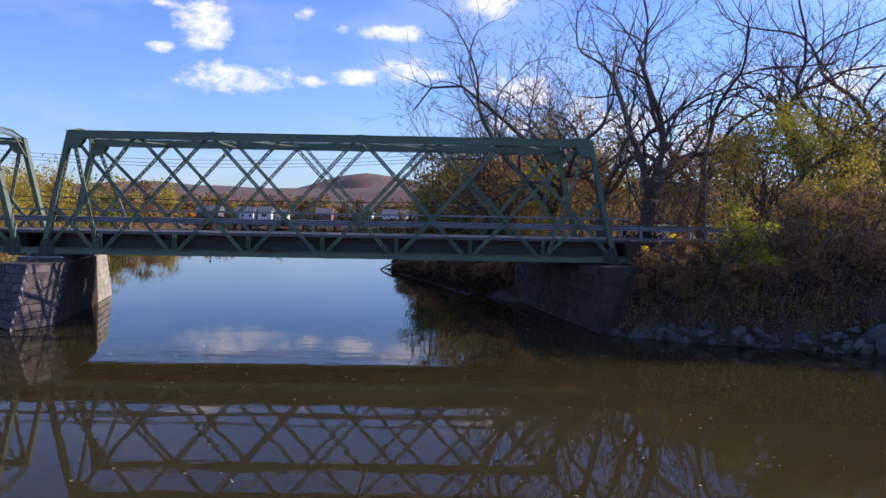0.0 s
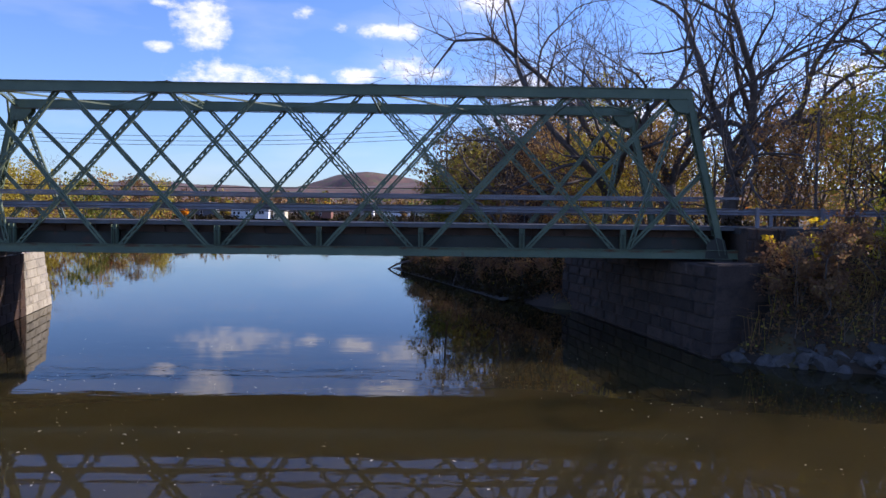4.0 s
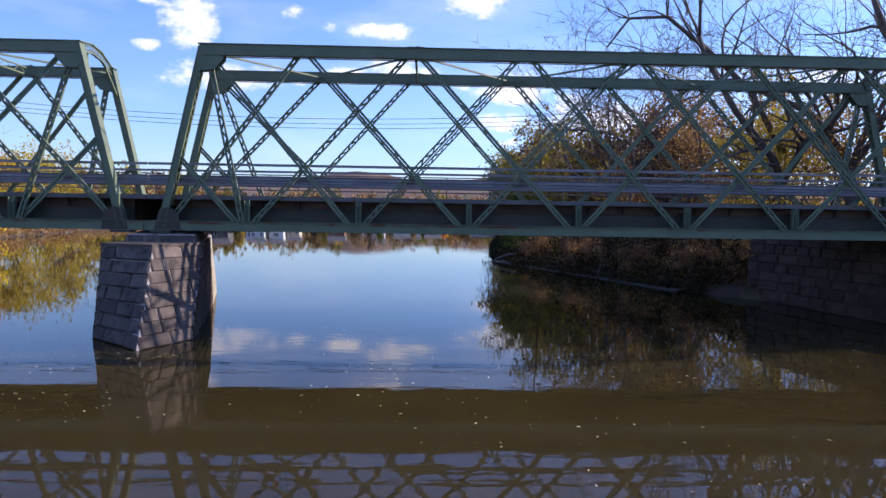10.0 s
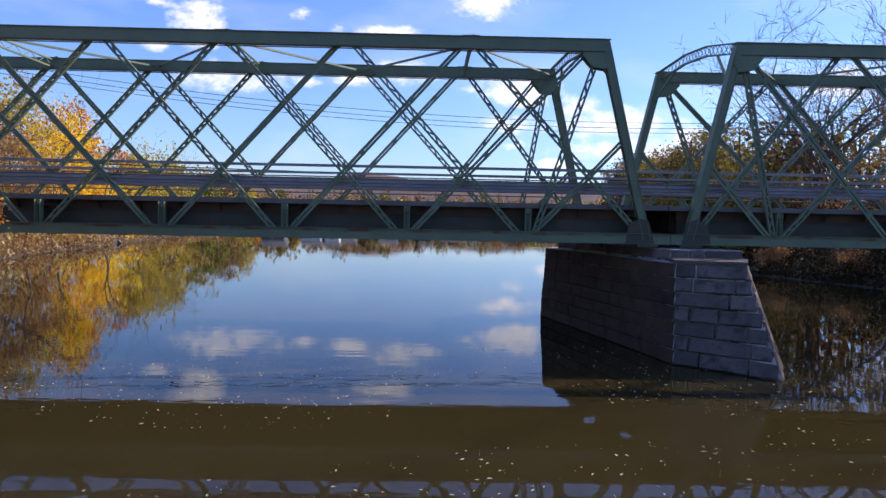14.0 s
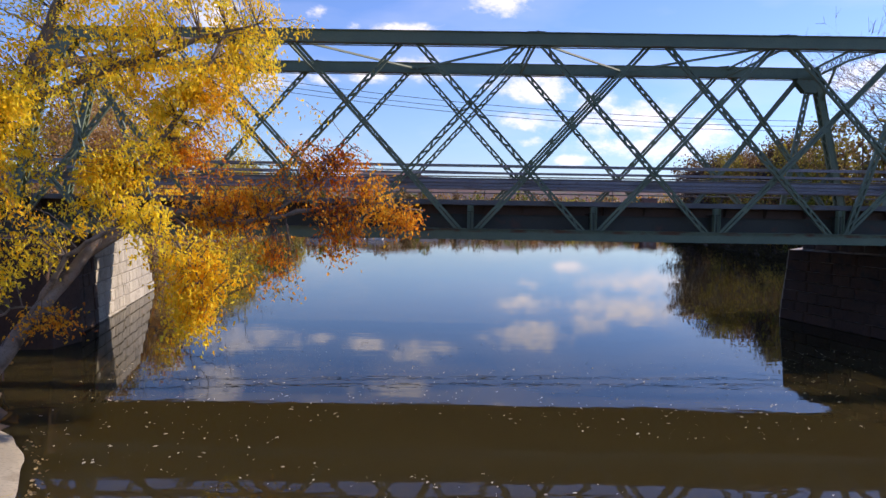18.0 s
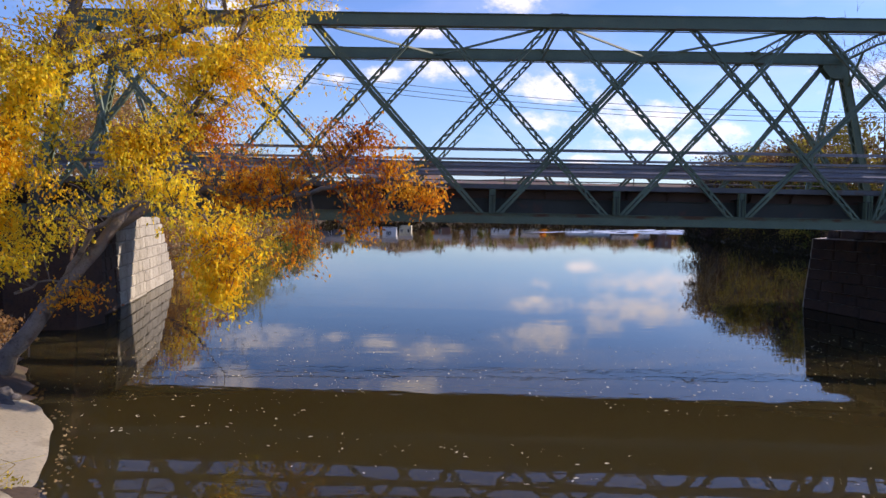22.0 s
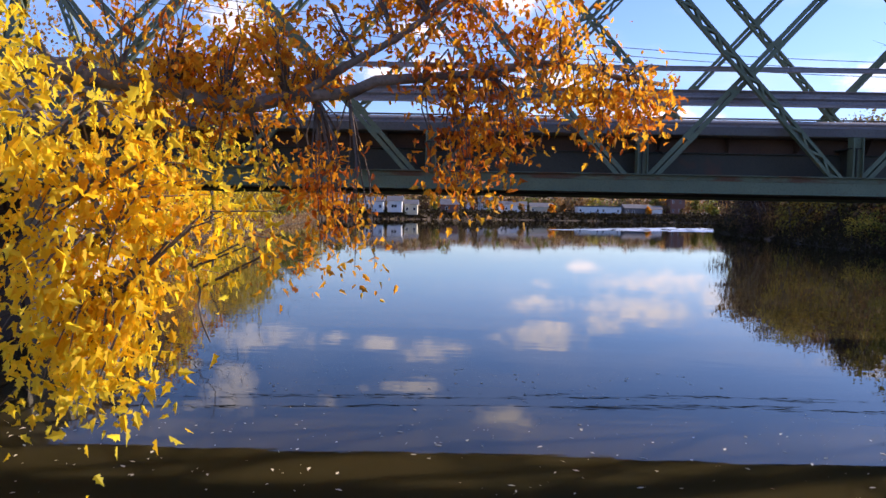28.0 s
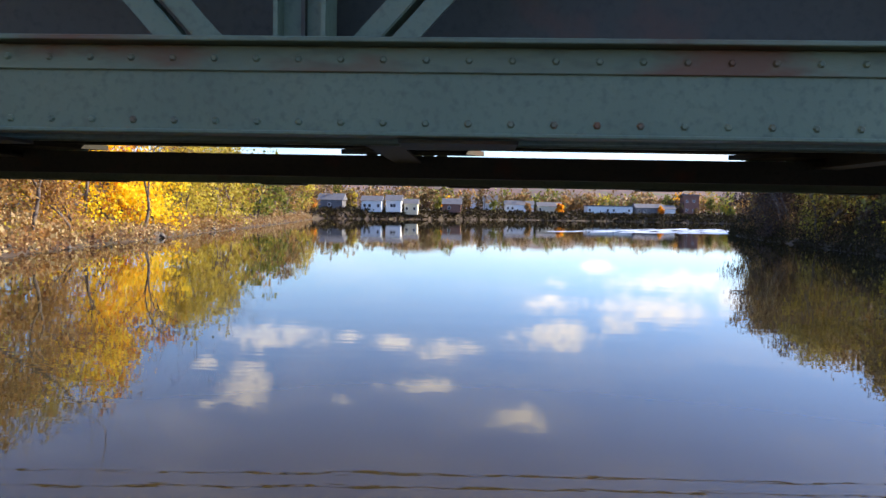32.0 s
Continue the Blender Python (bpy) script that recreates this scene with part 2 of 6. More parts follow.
M_BRICK = mat("brick_wall", (0.20, 0.09, 0.065), (0.26, 0.12, 0.085), 0.85, 1.0, 14, 0.2)
L_YELLOW = leaf_mat("yellow_leaves", [(0.82, 0.42, 0.018), (0.95, 0.61, 0.028), (0.97, 0.72, 0.04), (0.96, 0.77, 0.07), (0.78, 0.68, 0.07)], 0.66)
L_ORANGE = leaf_mat("orange_leaves", [(0.30, 0.07, 0.02), (0.56, 0.155, 0.02), (0.78, 0.32, 0.022), (0.90, 0.47, 0.03), (0.92, 0.57, 0.05)], 0.66)
L_OLIVE = leaf_mat("olive_leaves", [(0.24, 0.15, 0.045), (0.40, 0.30, 0.05), (0.52, 0.42, 0.05), (0.60, 0.48, 0.07), (0.42, 0.24, 0.06)], 0.5)
L_BROWN = leaf_mat("brown_leaves", [(0.20, 0.10, 0.045), (0.34, 0.17, 0.06), (0.44, 0.25, 0.08), (0.34, 0.20, 0.085), (0.50, 0.33, 0.10)], 0.5)
# two shaded copies of the olive and brown leaves, darker and less translucent
L_THICKET = leaf_mat("shade_olive_leaves", [(0.085, 0.062, 0.03), (0.17, 0.135, 0.038), (0.28, 0.225, 0.042), (0.46, 0.36, 0.05), (0.20, 0.12, 0.05)], 0.38, 0.2)
L_RUSSET = leaf_mat("shade_russet_leaves", [(0.075, 0.045, 0.03), (0.15, 0.082, 0.042), (0.25, 0.14, 0.055), (0.18, 0.11, 0.055), (0.38, 0.23, 0.065)], 0.38, 0.2)
L_VINE = leaf_mat("dry_vine_leaves", [(0.045, 0.030, 0.026), (0.085, 0.052, 0.042), (0.12, 0.075, 0.055), (0.09, 0.062, 0.05), (0.17, 0.105, 0.06)], 0.25, 0.1)
# leaf tones cut down so the right bank's shade sits in the colour
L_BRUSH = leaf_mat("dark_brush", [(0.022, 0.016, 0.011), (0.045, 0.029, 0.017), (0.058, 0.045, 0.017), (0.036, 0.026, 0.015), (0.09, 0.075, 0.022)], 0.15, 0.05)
L_BRAMBLE = leaf_mat("bramble_leaves", [(0.13, 0.07, 0.05), (0.25, 0.13, 0.07), (0.38, 0.21, 0.09), (0.20, 0.11, 0.07), (0.52, 0.36, 0.13)], 0.45, 0.15)
L_GREEN = leaf_mat("green_leaves", [(0.06, 0.08, 0.02), (0.13, 0.15, 0.03), (0.18, 0.20, 0.035), (0.30, 0.27, 0.04), (0.12, 0.12, 0.03)])
L_DRY = leaf_mat("dry_grass", [(0.30, 0.20, 0.09), (0.40, 0.28, 0.13), (0.46, 0.35, 0.17), (0.36, 0.22, 0.10), (0.28, 0.17, 0.08)], 0.25)
L_WOOD = leaf_mat("far_autumn_woods", [(0.11, 0.06, 0.04), (0.19, 0.10, 0.05), (0.30, 0.16, 0.05), (0.26, 0.20, 0.07), (0.13, 0.10, 0.05)], 0.2)


def water_mat():
    mt = bpy.data.materials.new("river_water")
    mt.use_nodes = True
    nt = mt.node_tree
    N, L = nt.nodes.new, nt.links.new
    bs = nt.nodes["Principled BSDF"]
    bs.inputs["Roughness"].default_value, bs.inputs["IOR"].default_value = 0.006, 1.21
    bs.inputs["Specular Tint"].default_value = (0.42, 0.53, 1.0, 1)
    bs.subsurface_method = "BURLEY"
    bs.inputs["Subsurface Weight"].default_value, bs.inputs["Subsurface Scale"].default_value = 1.0, 0.7
    bs.inputs["Subsurface Radius"].default_value = (1.0, 0.8, 0.5)
    geo = N("ShaderNodeNewGeometry")
    n0 = N("ShaderNodeTexNoise")
    n0.inputs["Scale"].default_value = 0.12
    L(geo.outputs["Position"], n0.inputs["Vector"])
    mx = N("ShaderNodeMix")
    mx.data_type = "RGBA"
    mx.inputs["A"].default_value, mx.inputs["B"].default_value = (0.034, 0.025, 0.009, 1), (0.042, 0.032, 0.012, 1)
    L(n0.outputs["Fac"], mx.inputs["Factor"])
    L(mx.outputs["Result"], bs.inputs["Base Color"])
    mp = N("ShaderNodeMapping")
    mp.inputs["Scale"].default_value = (0.35, 1.0, 1.0)
    L(geo.outputs["Position"], mp.inputs["Vector"])
    h = []
    for s, a in ((0.9, 1.0), (3.5, 0.25)):
        n = N("ShaderNodeTexNoise")
        n.inputs["Scale"].default_value, n.inputs["Detail"].default_value = s, 2.0
        L(mp.outputs[0], n.inputs["Vector"])
        k = N("ShaderNodeMath")
        k.operation = "MULTIPLY"
        L(n.outputs["Fac"], k.inputs[0])
        k.inputs[1].default_value = a
        h.append(k.outputs[0])
    ad = N("ShaderNodeMath")
    L(h[0], ad.inputs[0])
    L(h[1], ad.inputs[1])
    # calm and ruffled patches
    n3 = N("ShaderNodeTexNoise")
    n3.inputs["Scale"].default_value = 0.05
    L(mp.outputs[0], n3.inputs["Vector"])
    mr = N("ShaderNodeMapRange")
    L(n3.outputs["Fac"], mr.inputs["Value"])
    mr.inputs["From Min"].default_value, mr.inputs["From Max"].default_value = 0.35, 0.65
    mr.inputs["To Min"].default_value, mr.inputs["To Max"].default_value = 0.35, 1.0
    bp = N("ShaderNodeBump")
    bp.inputs["Distance"].default_value = 0.0045
    L(mr.outputs[0], bp.inputs["Strength"])
    L(ad.outputs[0], bp.inputs["Height"])
    L(bp.outputs[0], bs.inputs["Normal"])
    return mt


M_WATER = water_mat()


# ---- builders ----
class MB:
    """Collects vertices and faces of one mesh."""

    def __init__(self):
        self.v, self.f = [], []

    def box8(self, pts):
        n = len(self.v)
        self.v += [tuple(p) for p in pts]
        for q in ((0, 3, 2, 1), (4, 5, 6, 7), (0, 1, 5, 4), (1, 2, 6, 5), (2, 3, 7, 6), (3, 0, 4, 7)):
            self.f.append(tuple(n + i for i in q))

    def box(self, lo, hi):
        (a, b, c), (d, e, g) = lo, hi
        self.box8([(a, b, c), (d, b, c), (d, e, c), (a, e, c), (a, b, g), (d, b, g), (d, e, g), (a, e, g)])

    def bar(self, p, q, w, d, side=(0, 1, 0)):
        """A bar from p to q: d thick along side, w across."""
        p, q, s = Vector(p), Vector(q), Vector(side)
        t = (q - p).normalized()
        u = t.cross(s).normalized()
        s = u.cross(t).normalized()
        u, s = u * w / 2, s * d / 2
        self.box8([p - u - s, p + u - s, p + u + s, p - u + s, q - u - s, q + u - s, q + u + s, q - u + s])

    def tube(self, pts, radii, seg=6):
        rings = []
        for i, p in enumerate(pts):
            p = Vector(p)
            t = (Vector(pts[min(i + 1, len(pts) - 1)]) - Vector(pts[max(i - 1, 0)])).normalized()
            a = t.orthogonal().normalized() if abs(t.z) > 0.99 else t.cross(Vector((0, 0, 1))).normalized()
            b = t.cross(a)
            n = len(self.v)
            for k in range(seg):
                ang = 2 * math.pi * k / seg
                self.v.append(tuple(p + (a * math.cos(ang) + b * math.sin(ang)) * radii[i]))
            rings.append(n)
        for r0, r1 in zip(rings, rings[1:]):
            for k in range(seg):
                self.f.append((r0 + k, r0 + (k + 1) % seg, r1 + (k + 1) % seg, r1 + k))
        self.f.append(tuple(rings[0] + k for k in reversed(range(seg))))
        self.f.append(tuple(rings[-1] + k for k in range(seg)))

    def prism(self, outline, n, thick):
        """A flat plate: outline points, extruded along n by thick both ways."""
        n = Vector(n).normalized() * thick / 2
        k, m = len(self.v), len(outline)
        self.v += [tuple(Vector(p) - n) for p in outline] + [tuple(Vector(p) + n) for p in outline]
        self.f.append(tuple(k + i for i in reversed(range(m))))
        self.f.append(tuple(k + m + i for i in range(m)))
        for i in range(m):
            j = (i + 1) % m
            self.f.append((k + i, k + j, k + m + j, k + m + i))

    def mesh(self, name, material, smooth=False):
        me = bpy.data.meshes.new(name)
        me.from_pydata(self.v, [], self.f)
        me.materials.append(material)
        if smooth:
            me.shade_smooth()
        return me


def fix_normals(me):
    bm = bmesh.new()
    bm.from_mesh(me)
    bmesh.ops.recalc_face_normals(bm, faces=bm.faces)
    bm.to_mesh(me)
    bm.free()


def part(name, mb, material, parent, label="", smooth=False, bevel=0.0):
    me = mb.mesh(name, material, smooth)
    fix_normals(me)
    ob = new(name, me)
    ob.parent = parent
    if label:
        tagged(ob, label)
    if bevel:
        b = ob.modifiers.new("bevel", "BEVEL")
        b.width, b.segments, b.limit_method = bevel, 1, "ANGLE"
    return ob


def thing(name, label, category, group="", kind="", at=(0, 0, 0)):
    ob = new(name)
    ob.location = at
    return tagged(ob, label, category, group, kind)


def single(name, mb, material, label, category, group="", kind="", smooth=False, at=None):
    me = mb.mesh(name, material, smooth)
    fix_normals(me)
    ob = new(name, me)
    if at:
        ob.location = at
    return tagged(ob, label, category, group, kind)


# ---- ground and water ----
XL = [(-400, -10), (-60, -14), (-20, -20.3), (-16.4, -21.4), (-11.2, -24.2), (-8.5, -26.4), (-4, -29.5), (0, -31.3), (5, -31.3),
      (14, -32.8), (20, -38), (30, -41.3), (46, -44), (78, -47), (105, -50), (160, -56), (225, -66), (420, -190)]
XR = [(-400, 90), (-30, 66), (-12, 56), (-7.5, 44), (-5.8, 37), (-3.0, 31), (0, 30.6), (7, 30.4), (12, 26.5), (20, 23.5), (34, 18.5),
      (44, 18), (60, 19), (100, 24), (120, 27.5), (160, 44), (225, 80), (420, 190)]
YF = [(-400, 150), (-70, 212), (-40, 235), (0, 285), (40, 300), (90, 300), (400, 240)]


def lerp(tab, t):
    for (a, va), (b, vb) in zip(tab, tab[1:]):
        if t <= b:
            return va + (vb - va) * max(0.0, (t - a) / (b - a))
    return tab[-1][1]


def smooth(a, b, t):
    t = min(1.0, max(0.0, (t - a) / (b - a)))
    return t * t * (3 - 2 * t)


def ground_z(x, y):
    dl, dr, df = lerp(XL, y) - x, x - lerp(XR, y), (y - lerp(YF, x)) * 0.9
    d = max(dl, dr, df)
    if d < -3:
        return -1.6
    n = noise.noise((x * 0.35, y * 0.35, 1.7)) * 0.25 + noise.noise((x * 1.3, y * 1.3, 4.0)) * 0.08
    base = -1.6 + 1.6 * smooth(-3, 0, d)
    if d == dr and y < 130:
        rise = 0.7 * smooth(0, 1.2, d) + 3.6 * smooth(0.8, 8.5, d) if y < 8 else 0.5 * smooth(0, 1.0, d) + 2.6 * smooth(1, 13, d)
    elif d == dl and y < 180:
        if y < 8:
            rise = 0.5 * smooth(0, 1.5, d) + 3.4 * smooth(3.0, 11.0, d)
            if -26 < y < -9.8 and d < 7.5:
                rise, n = min(rise, 0.11 * max(0.0, d)), n * 0.2
        else:
            rise = 0.6 * smooth(0, 1.5, d) + 1.8 * smooth(2, 16, d)
    else:
        rise = 2.6 * smooth(0, 5, d) + 1.2 * smooth(5, 30, d) + 3.0 * smooth(60, 500, d)
    z = base + rise + n * smooth(-1.5, 2, d)
    if x > 32.5 or x < -33.0:
        emb = 4.42 - max(0.0, abs(y - 2.3) - 3.1) * 0.55 + n * 0.3
        z = max(z, min(emb, 0.2 + d * 0.85)) if abs(y - 2.3) > 3.1 else max(z, 4.42)
    return z


def build_ground():
    def axis(lo, hi, fine_lo, fine_hi, step, grow_by):
        out, v = [], fine_lo
        while v <= fine_hi:
            out.append(v)
            v += step
        s, v = step, out[-1]
        while v < hi:
            s *= grow_by
            v += s
            out.append(min(v, hi))
        s, v = step, fine_lo
        while v > lo:
            s *= 1.22
            v -= s
            out.insert(0, max(v, lo))
        return out
    xs, ys = axis(-4500, 4500, -62, 78, 0.9, 1.07), axis(-600, 4500, -42, 70, 0.9, 1.03)
    nx = len(xs)
    mb = MB()
    for y in ys:
        for x in xs:
            mb.v.append((x, y, ground_z(x, y)))
    for j in range(len(ys) - 1):
        for i in range(nx - 1):
            a = j * nx + i
            mb.f.append((a, a + 1, a + nx + 1, a + nx))
    me = mb.mesh("ground", M_GROUND, True)
    tagged(new("ground", me), "brown leaf-strewn soil of the river banks", "ground", kind="structure")
    w = MB()
    w.v = [(-700, -600, 0), (700, -600, 0), (700, 620, 0), (-700, 620, 0)]
    w.f = [(0, 1, 2, 3)]
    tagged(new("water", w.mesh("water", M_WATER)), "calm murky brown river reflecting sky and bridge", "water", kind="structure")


build_ground()

# ---- the truss bridge ----
PANEL, Z_BOT, Z_BT, Z_TL, Z_TOP, WIDE = 4.0, 3.455, 3.80, 9.68, 10.10, 4.95
Z_BC, Z_TC = (Z_BOT + Z_BT) / 2, (Z_TL + Z_TOP) / 2
NODES = [4.17 + PANEL * k for k in range(7)]
TOPS = [x + 2.0 for x in NODES[:6]]
X_EL, X_ER, X_CL, X_CR = 1.15, 32.08, 2.62, 30.55
Z_DECK = 4.72
# the span is skewed: the far truss stands back towards -x
FAR_ENDS = (0.09, 31.1, 1.60, 29.62)


def laced(mb, p, q, w, leg=0.055, deep=0.11, step=0.30):
    """A built-up member: two legs and zigzag lacing bars on both faces."""
    p, q = Vector(p), Vector(q)
    t = (q - p).normalized()
    u = t.cross(Vector((0, 1, 0))).normalized() * (w - leg) / 2
    mb.bar(p + u, q + u, leg, deep)
    mb.bar(p - u, q - u, leg, deep)
    n = max(2, int((q - p).length / step))
    for i in range(n):
        a, b = p.lerp(q, i / n), p.lerp(q, (i + 1) / n)
        s = 1 if i % 2 else -1
        for dy in (-deep / 2, deep / 2):
            o = Vector((0, dy, 0))
            mb.bar(a + u * s + o, b - u * s + o, 0.045, 0.010)


def paired(mb, p, q, w, deep=0.10):
    """Two angles back to back with a slit and tie plates."""
    p, q = Vector(p), Vector(q)
    t = (q - p).normalized()
    u = t.cross(Vector((0, 1, 0))).normalized()
    for s in (-1, 1):
        c = u * s * w * 0.29
        mb.bar(p + c, q + c, w * 0.40, 0.018)
        c2 = u * s * w * 0.11
        mb.bar(p + c2 + Vector((0, deep / 2, 0)), q + c2 + Vector((0, deep / 2, 0)), 0.018, deep)
    n = max(2, int((q - p).length / 1.1))
    for i in range(1, n):
        a = p.lerp(q, i / n)
        mb.bar(a - t * 0.09, a + t * 0.09, w * 1.02, 0.03)


def build_truss(span, y, sgn, ends):
    """One truss in the plane y; sgn: -1 where its outside looks to -y; ends: its four end stations."""
    X_EL, X_ER, X_CL, X_CR = ends
    def at(x, z, dy=0.0):
        return (x, y + dy, z)
    # top chord: box with cover plate and flange angles
    mb = MB()
    mb.box((X_CL - 0.1, y - 0.17, Z_TL + 0.03), (X_CR + 0.1, y + 0.17, Z_TOP - 0.025))
    chord = part("top_chord", mb, M_GREEN, span, bevel=0.006)
    mb = MB()
    mb.box((X_CL - 0.16, y - 0.22, Z_TOP - 0.025), (X_CR + 0.16, y + 0.22, Z_TOP))
    part("cover_plate", mb, M_GREEN, chord)
    for s in (-1, 1):
        mb = MB()
        mb.box((X_CL, y + s * 0.20 - 0.035, Z_TL), (X_CR, y + s * 0.20 + 0.035, Z_TL + 0.022))
        part("flange_angle", mb, M_GREENRUST, chord)
    # bottom chord: two channels with flanges, cover strips and tie plates
    Z_CT = Z_BT - (0.05 if sgn > 0 else 0.0)
    for s in (-1, 1):
        wide = 0.02 if s != sgn else 0.05
        mb = MB()
        mb.box((X_EL - 0.6, y + s * 0.15 - 0.012, Z_BOT), (X_ER + 0.77, y + s * 0.15 + 0.012, Z_CT))
        chord = part("bottom_chord", mb, M_GREEN, span, "green riveted bottom chord with rust along its upper edge")
        for z0, z1, name in ((Z_BOT, Z_BOT + 0.016, "lower_flange"), (Z_CT - 0.016, Z_CT + 0.004, "upper_flange")):
            mb = MB()
            mb.box((X_EL - 0.6, y + s * (0.135 + wide) - wide, z0), (X_ER + 0.77, y + s * (0.135 + wide) + wide, z1))
            part(name, mb, M_GREENRUST if z0 > Z_BC else M_GREEN, chord, bevel=0.004)
        mb = MB()
        mb.box((X_EL - 0.6, y + s * 0.168 - 0.006, Z_CT - 0.11), (X_ER + 0.77, y + s * 0.168 + 0.006, Z_CT - 0.02))
        part("cover_strip", mb, M_GREENRUST, chord, "green strip blistered with rust", bevel=0.003)
    for x in [X_EL - 0.2] + [n + d for n in NODES for d in (-1.4, 0.6)]:
        mb = MB()
        mb.box((x - 0.22, y - 0.15, Z_BOT - 0.016), (x + 0.22, y + 0.15, Z_BOT - 0.003))
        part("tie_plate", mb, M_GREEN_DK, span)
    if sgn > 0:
        # unseen box added inside the far chord: closes a see-through gap in the reflection
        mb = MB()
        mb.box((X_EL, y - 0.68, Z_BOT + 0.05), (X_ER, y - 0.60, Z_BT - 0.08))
        part("gap_filler", mb, M_GREEN_DK, span, "dark box added under the floor beams to close a gap in the reflection")
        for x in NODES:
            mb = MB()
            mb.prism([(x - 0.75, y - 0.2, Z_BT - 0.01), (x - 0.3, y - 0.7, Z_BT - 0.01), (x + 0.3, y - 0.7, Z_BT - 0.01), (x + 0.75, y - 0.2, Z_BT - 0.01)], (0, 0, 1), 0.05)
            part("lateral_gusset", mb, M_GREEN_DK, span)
    # rivets of the outer web
    mb = MB()
    x = X_EL
    while x < X_ER:
        for z in (Z_BOT + 0.055, Z_BT - 0.065):
            yy = y + sgn * 0.163 + (sgn * 0.012 if z > Z_BC else 0)
            n = len(mb.v)
            for k in range(6):
                mb.v.append((x + 0.015 * math.cos(k * 1.0472), yy, z + 0.015 * math.sin(k * 1.0472)))
            for k in range(6):
                mb.v.append((x + 0.009 * math.cos(k * 1.0472), yy + sgn * 0.009, z + 0.009 * math.sin(k * 1.0472)))
            mb.f.append(tuple(n + 6 + k for k in range(6)))
            for k in range(6):
                mb.f.append((n + k, n + (k + 1) % 6, n + 6 + (k + 1) % 6, n + 6 + k))
        x += 0.155
    tagged(part("rivets", mb, M_GREENRUST, span), kind="stuff")
    # end posts
    for xb, xt in ((X_EL, X_CL), (X_ER, X_CR)):
        mb = MB()
        p, q = Vector(at(xb, Z_BT - 0.2)), Vector(at(xt, Z_TOP - 0.1))
        t = (q - p).normalized()
        u = t.cross(Vector((0, 1, 0))).normalized()
        out = -1 if xb < xt else 1
        face = u * (0.12 if u.x * out > 0 else -0.12)
        for s in (-1, 1):
            o = Vector((0, s * 0.155, 0))
            mb.bar(p + o, q + o, 0.26, 0.016)
            mb.bar(p + o - face, q + o - face, 0.02, 0.09)
        mb.bar(p + face, q + face, 0.018, 0.40)
        n = 22
        for i in range(n):
            a, b = p.lerp(q, (i + 0.2) / n), p.lerp(q, (i + 1.2) / n)
            s = 1 if i % 2 else -1
            mb.bar(a - face + Vector((0, 0.16 * s, 0)), b - face - Vector((0, 0.16 * s, 0)), 0.012, 0.045)
        part("end_post", mb, M_GREEN, span)
    # diagonals
    pts = []
    top = {0: X_CL, 7: X_CR}
    for k, xx in enumerate(TOPS):
        top[k + 1] = xx
    for k in range(1, 8):
        b = NODES[k - 1]
        if k + 1 in top:
            pts.append((b, Z_BT, top[k + 1], Z_TL, 1))
        if k - 2 in top:
            pts.append((b, Z_BT, top[k - 2], Z_TL, -1))
    pts += [(X_EL + 0.15, Z_BT, TOPS[0], Z_TL, 1), (X_ER - 0.15, Z_BT, TOPS[5], Z_TL, -1),
            ]
    for nx, xe, xc, way in ((NODES[0], X_EL, X_CL, -1), (NODES[6], X_ER, X_CR, 1)):
        k = (xc - xe) / (Z_TOP - 0.1 - Z_BT + 0.2)
        best = min((abs(nx + way * (z - Z_BT) * 1.02 - (xe + k * (z - Z_BT + 0.2))), z) for z in [Z_BT + 0.05 * i for i in range(120)])[1]
        pts.append((nx, Z_BT, xe + k * (best - Z_BT + 0.2), best, way))
    mid = (X_EL + X_ER) / 2
    for xb, zb, xt, zt, way in pts:
        mb = MB()
        go = 1 if xt > xb else -1
        inner = abs(xb - X_EL) > 0.5 and abs(xb - X_ER) > 0.5
        xb2, xt2 = xb + go * (0.40 if inner else 0.1), xt - go * (0.26 if zt > 9 else 0.0)
        if go > 0 and inner:
            xb2, xt2 = xb2 - 0.16, xt2 - (0.16 if zt > 9 else 0.1)
            if abs(xt - X_CR) < 0.01:
                xt2 -= 0.2
        dy = 0.07 if way > 0 else -0.07
        slope = (xt2 - xb2) / (zt - zb)
        p, q = at(xb2 - slope * 0.12, zb - 0.12, dy), at(xt2 + slope * 0.1, zt + (0.1 if zt > 9 else 0.0), dy)
        if (xb < mid and way < 0) or (xb > mid and way > 0) or abs(xb - mid) < 1:
            paired(mb, p, q, 0.20)
        else:
            laced(mb, p, q, 0.19)
        part("diagonal", mb, M_GREEN, span)
    for xt, xb in ((X_CL + 0.15, NODES[0] - 0.18), (X_CR - 0.15, NODES[6] + 0.22)):
        mb = MB()
        laced(mb, at(xb, Z_BT - 0.05), at(xt, Z_TL + 0.1), 0.2)
        part("hanger", mb, M_GREEN, span)
    # gussets at the corners and small plates at the crossings
    for xt, s in ((X_CL, 1), (X_CR, -1)):
        mb = MB()
        for dy in (-0.185, 0.185):
            mb.prism([at(xt - s * 0.12, Z_TOP - 0.1, dy), at(xt + s * 0.75, Z_TOP - 0.1, dy), at(xt + s * 0.75, Z_TL - 0.12, dy),
                      at(xt + s * 0.42, Z_TL - 0.5, dy), at(xt - s * 0.02, Z_TL - 0.55, dy), at(xt - s * 0.22, Z_TL - 0.3, dy)], (0, 1, 0), 0.014)
        part("gusset_plate", mb, M_GREEN, span)
    for xb, s in ((X_EL, 1), (X_ER, -1)):
        mb = MB()
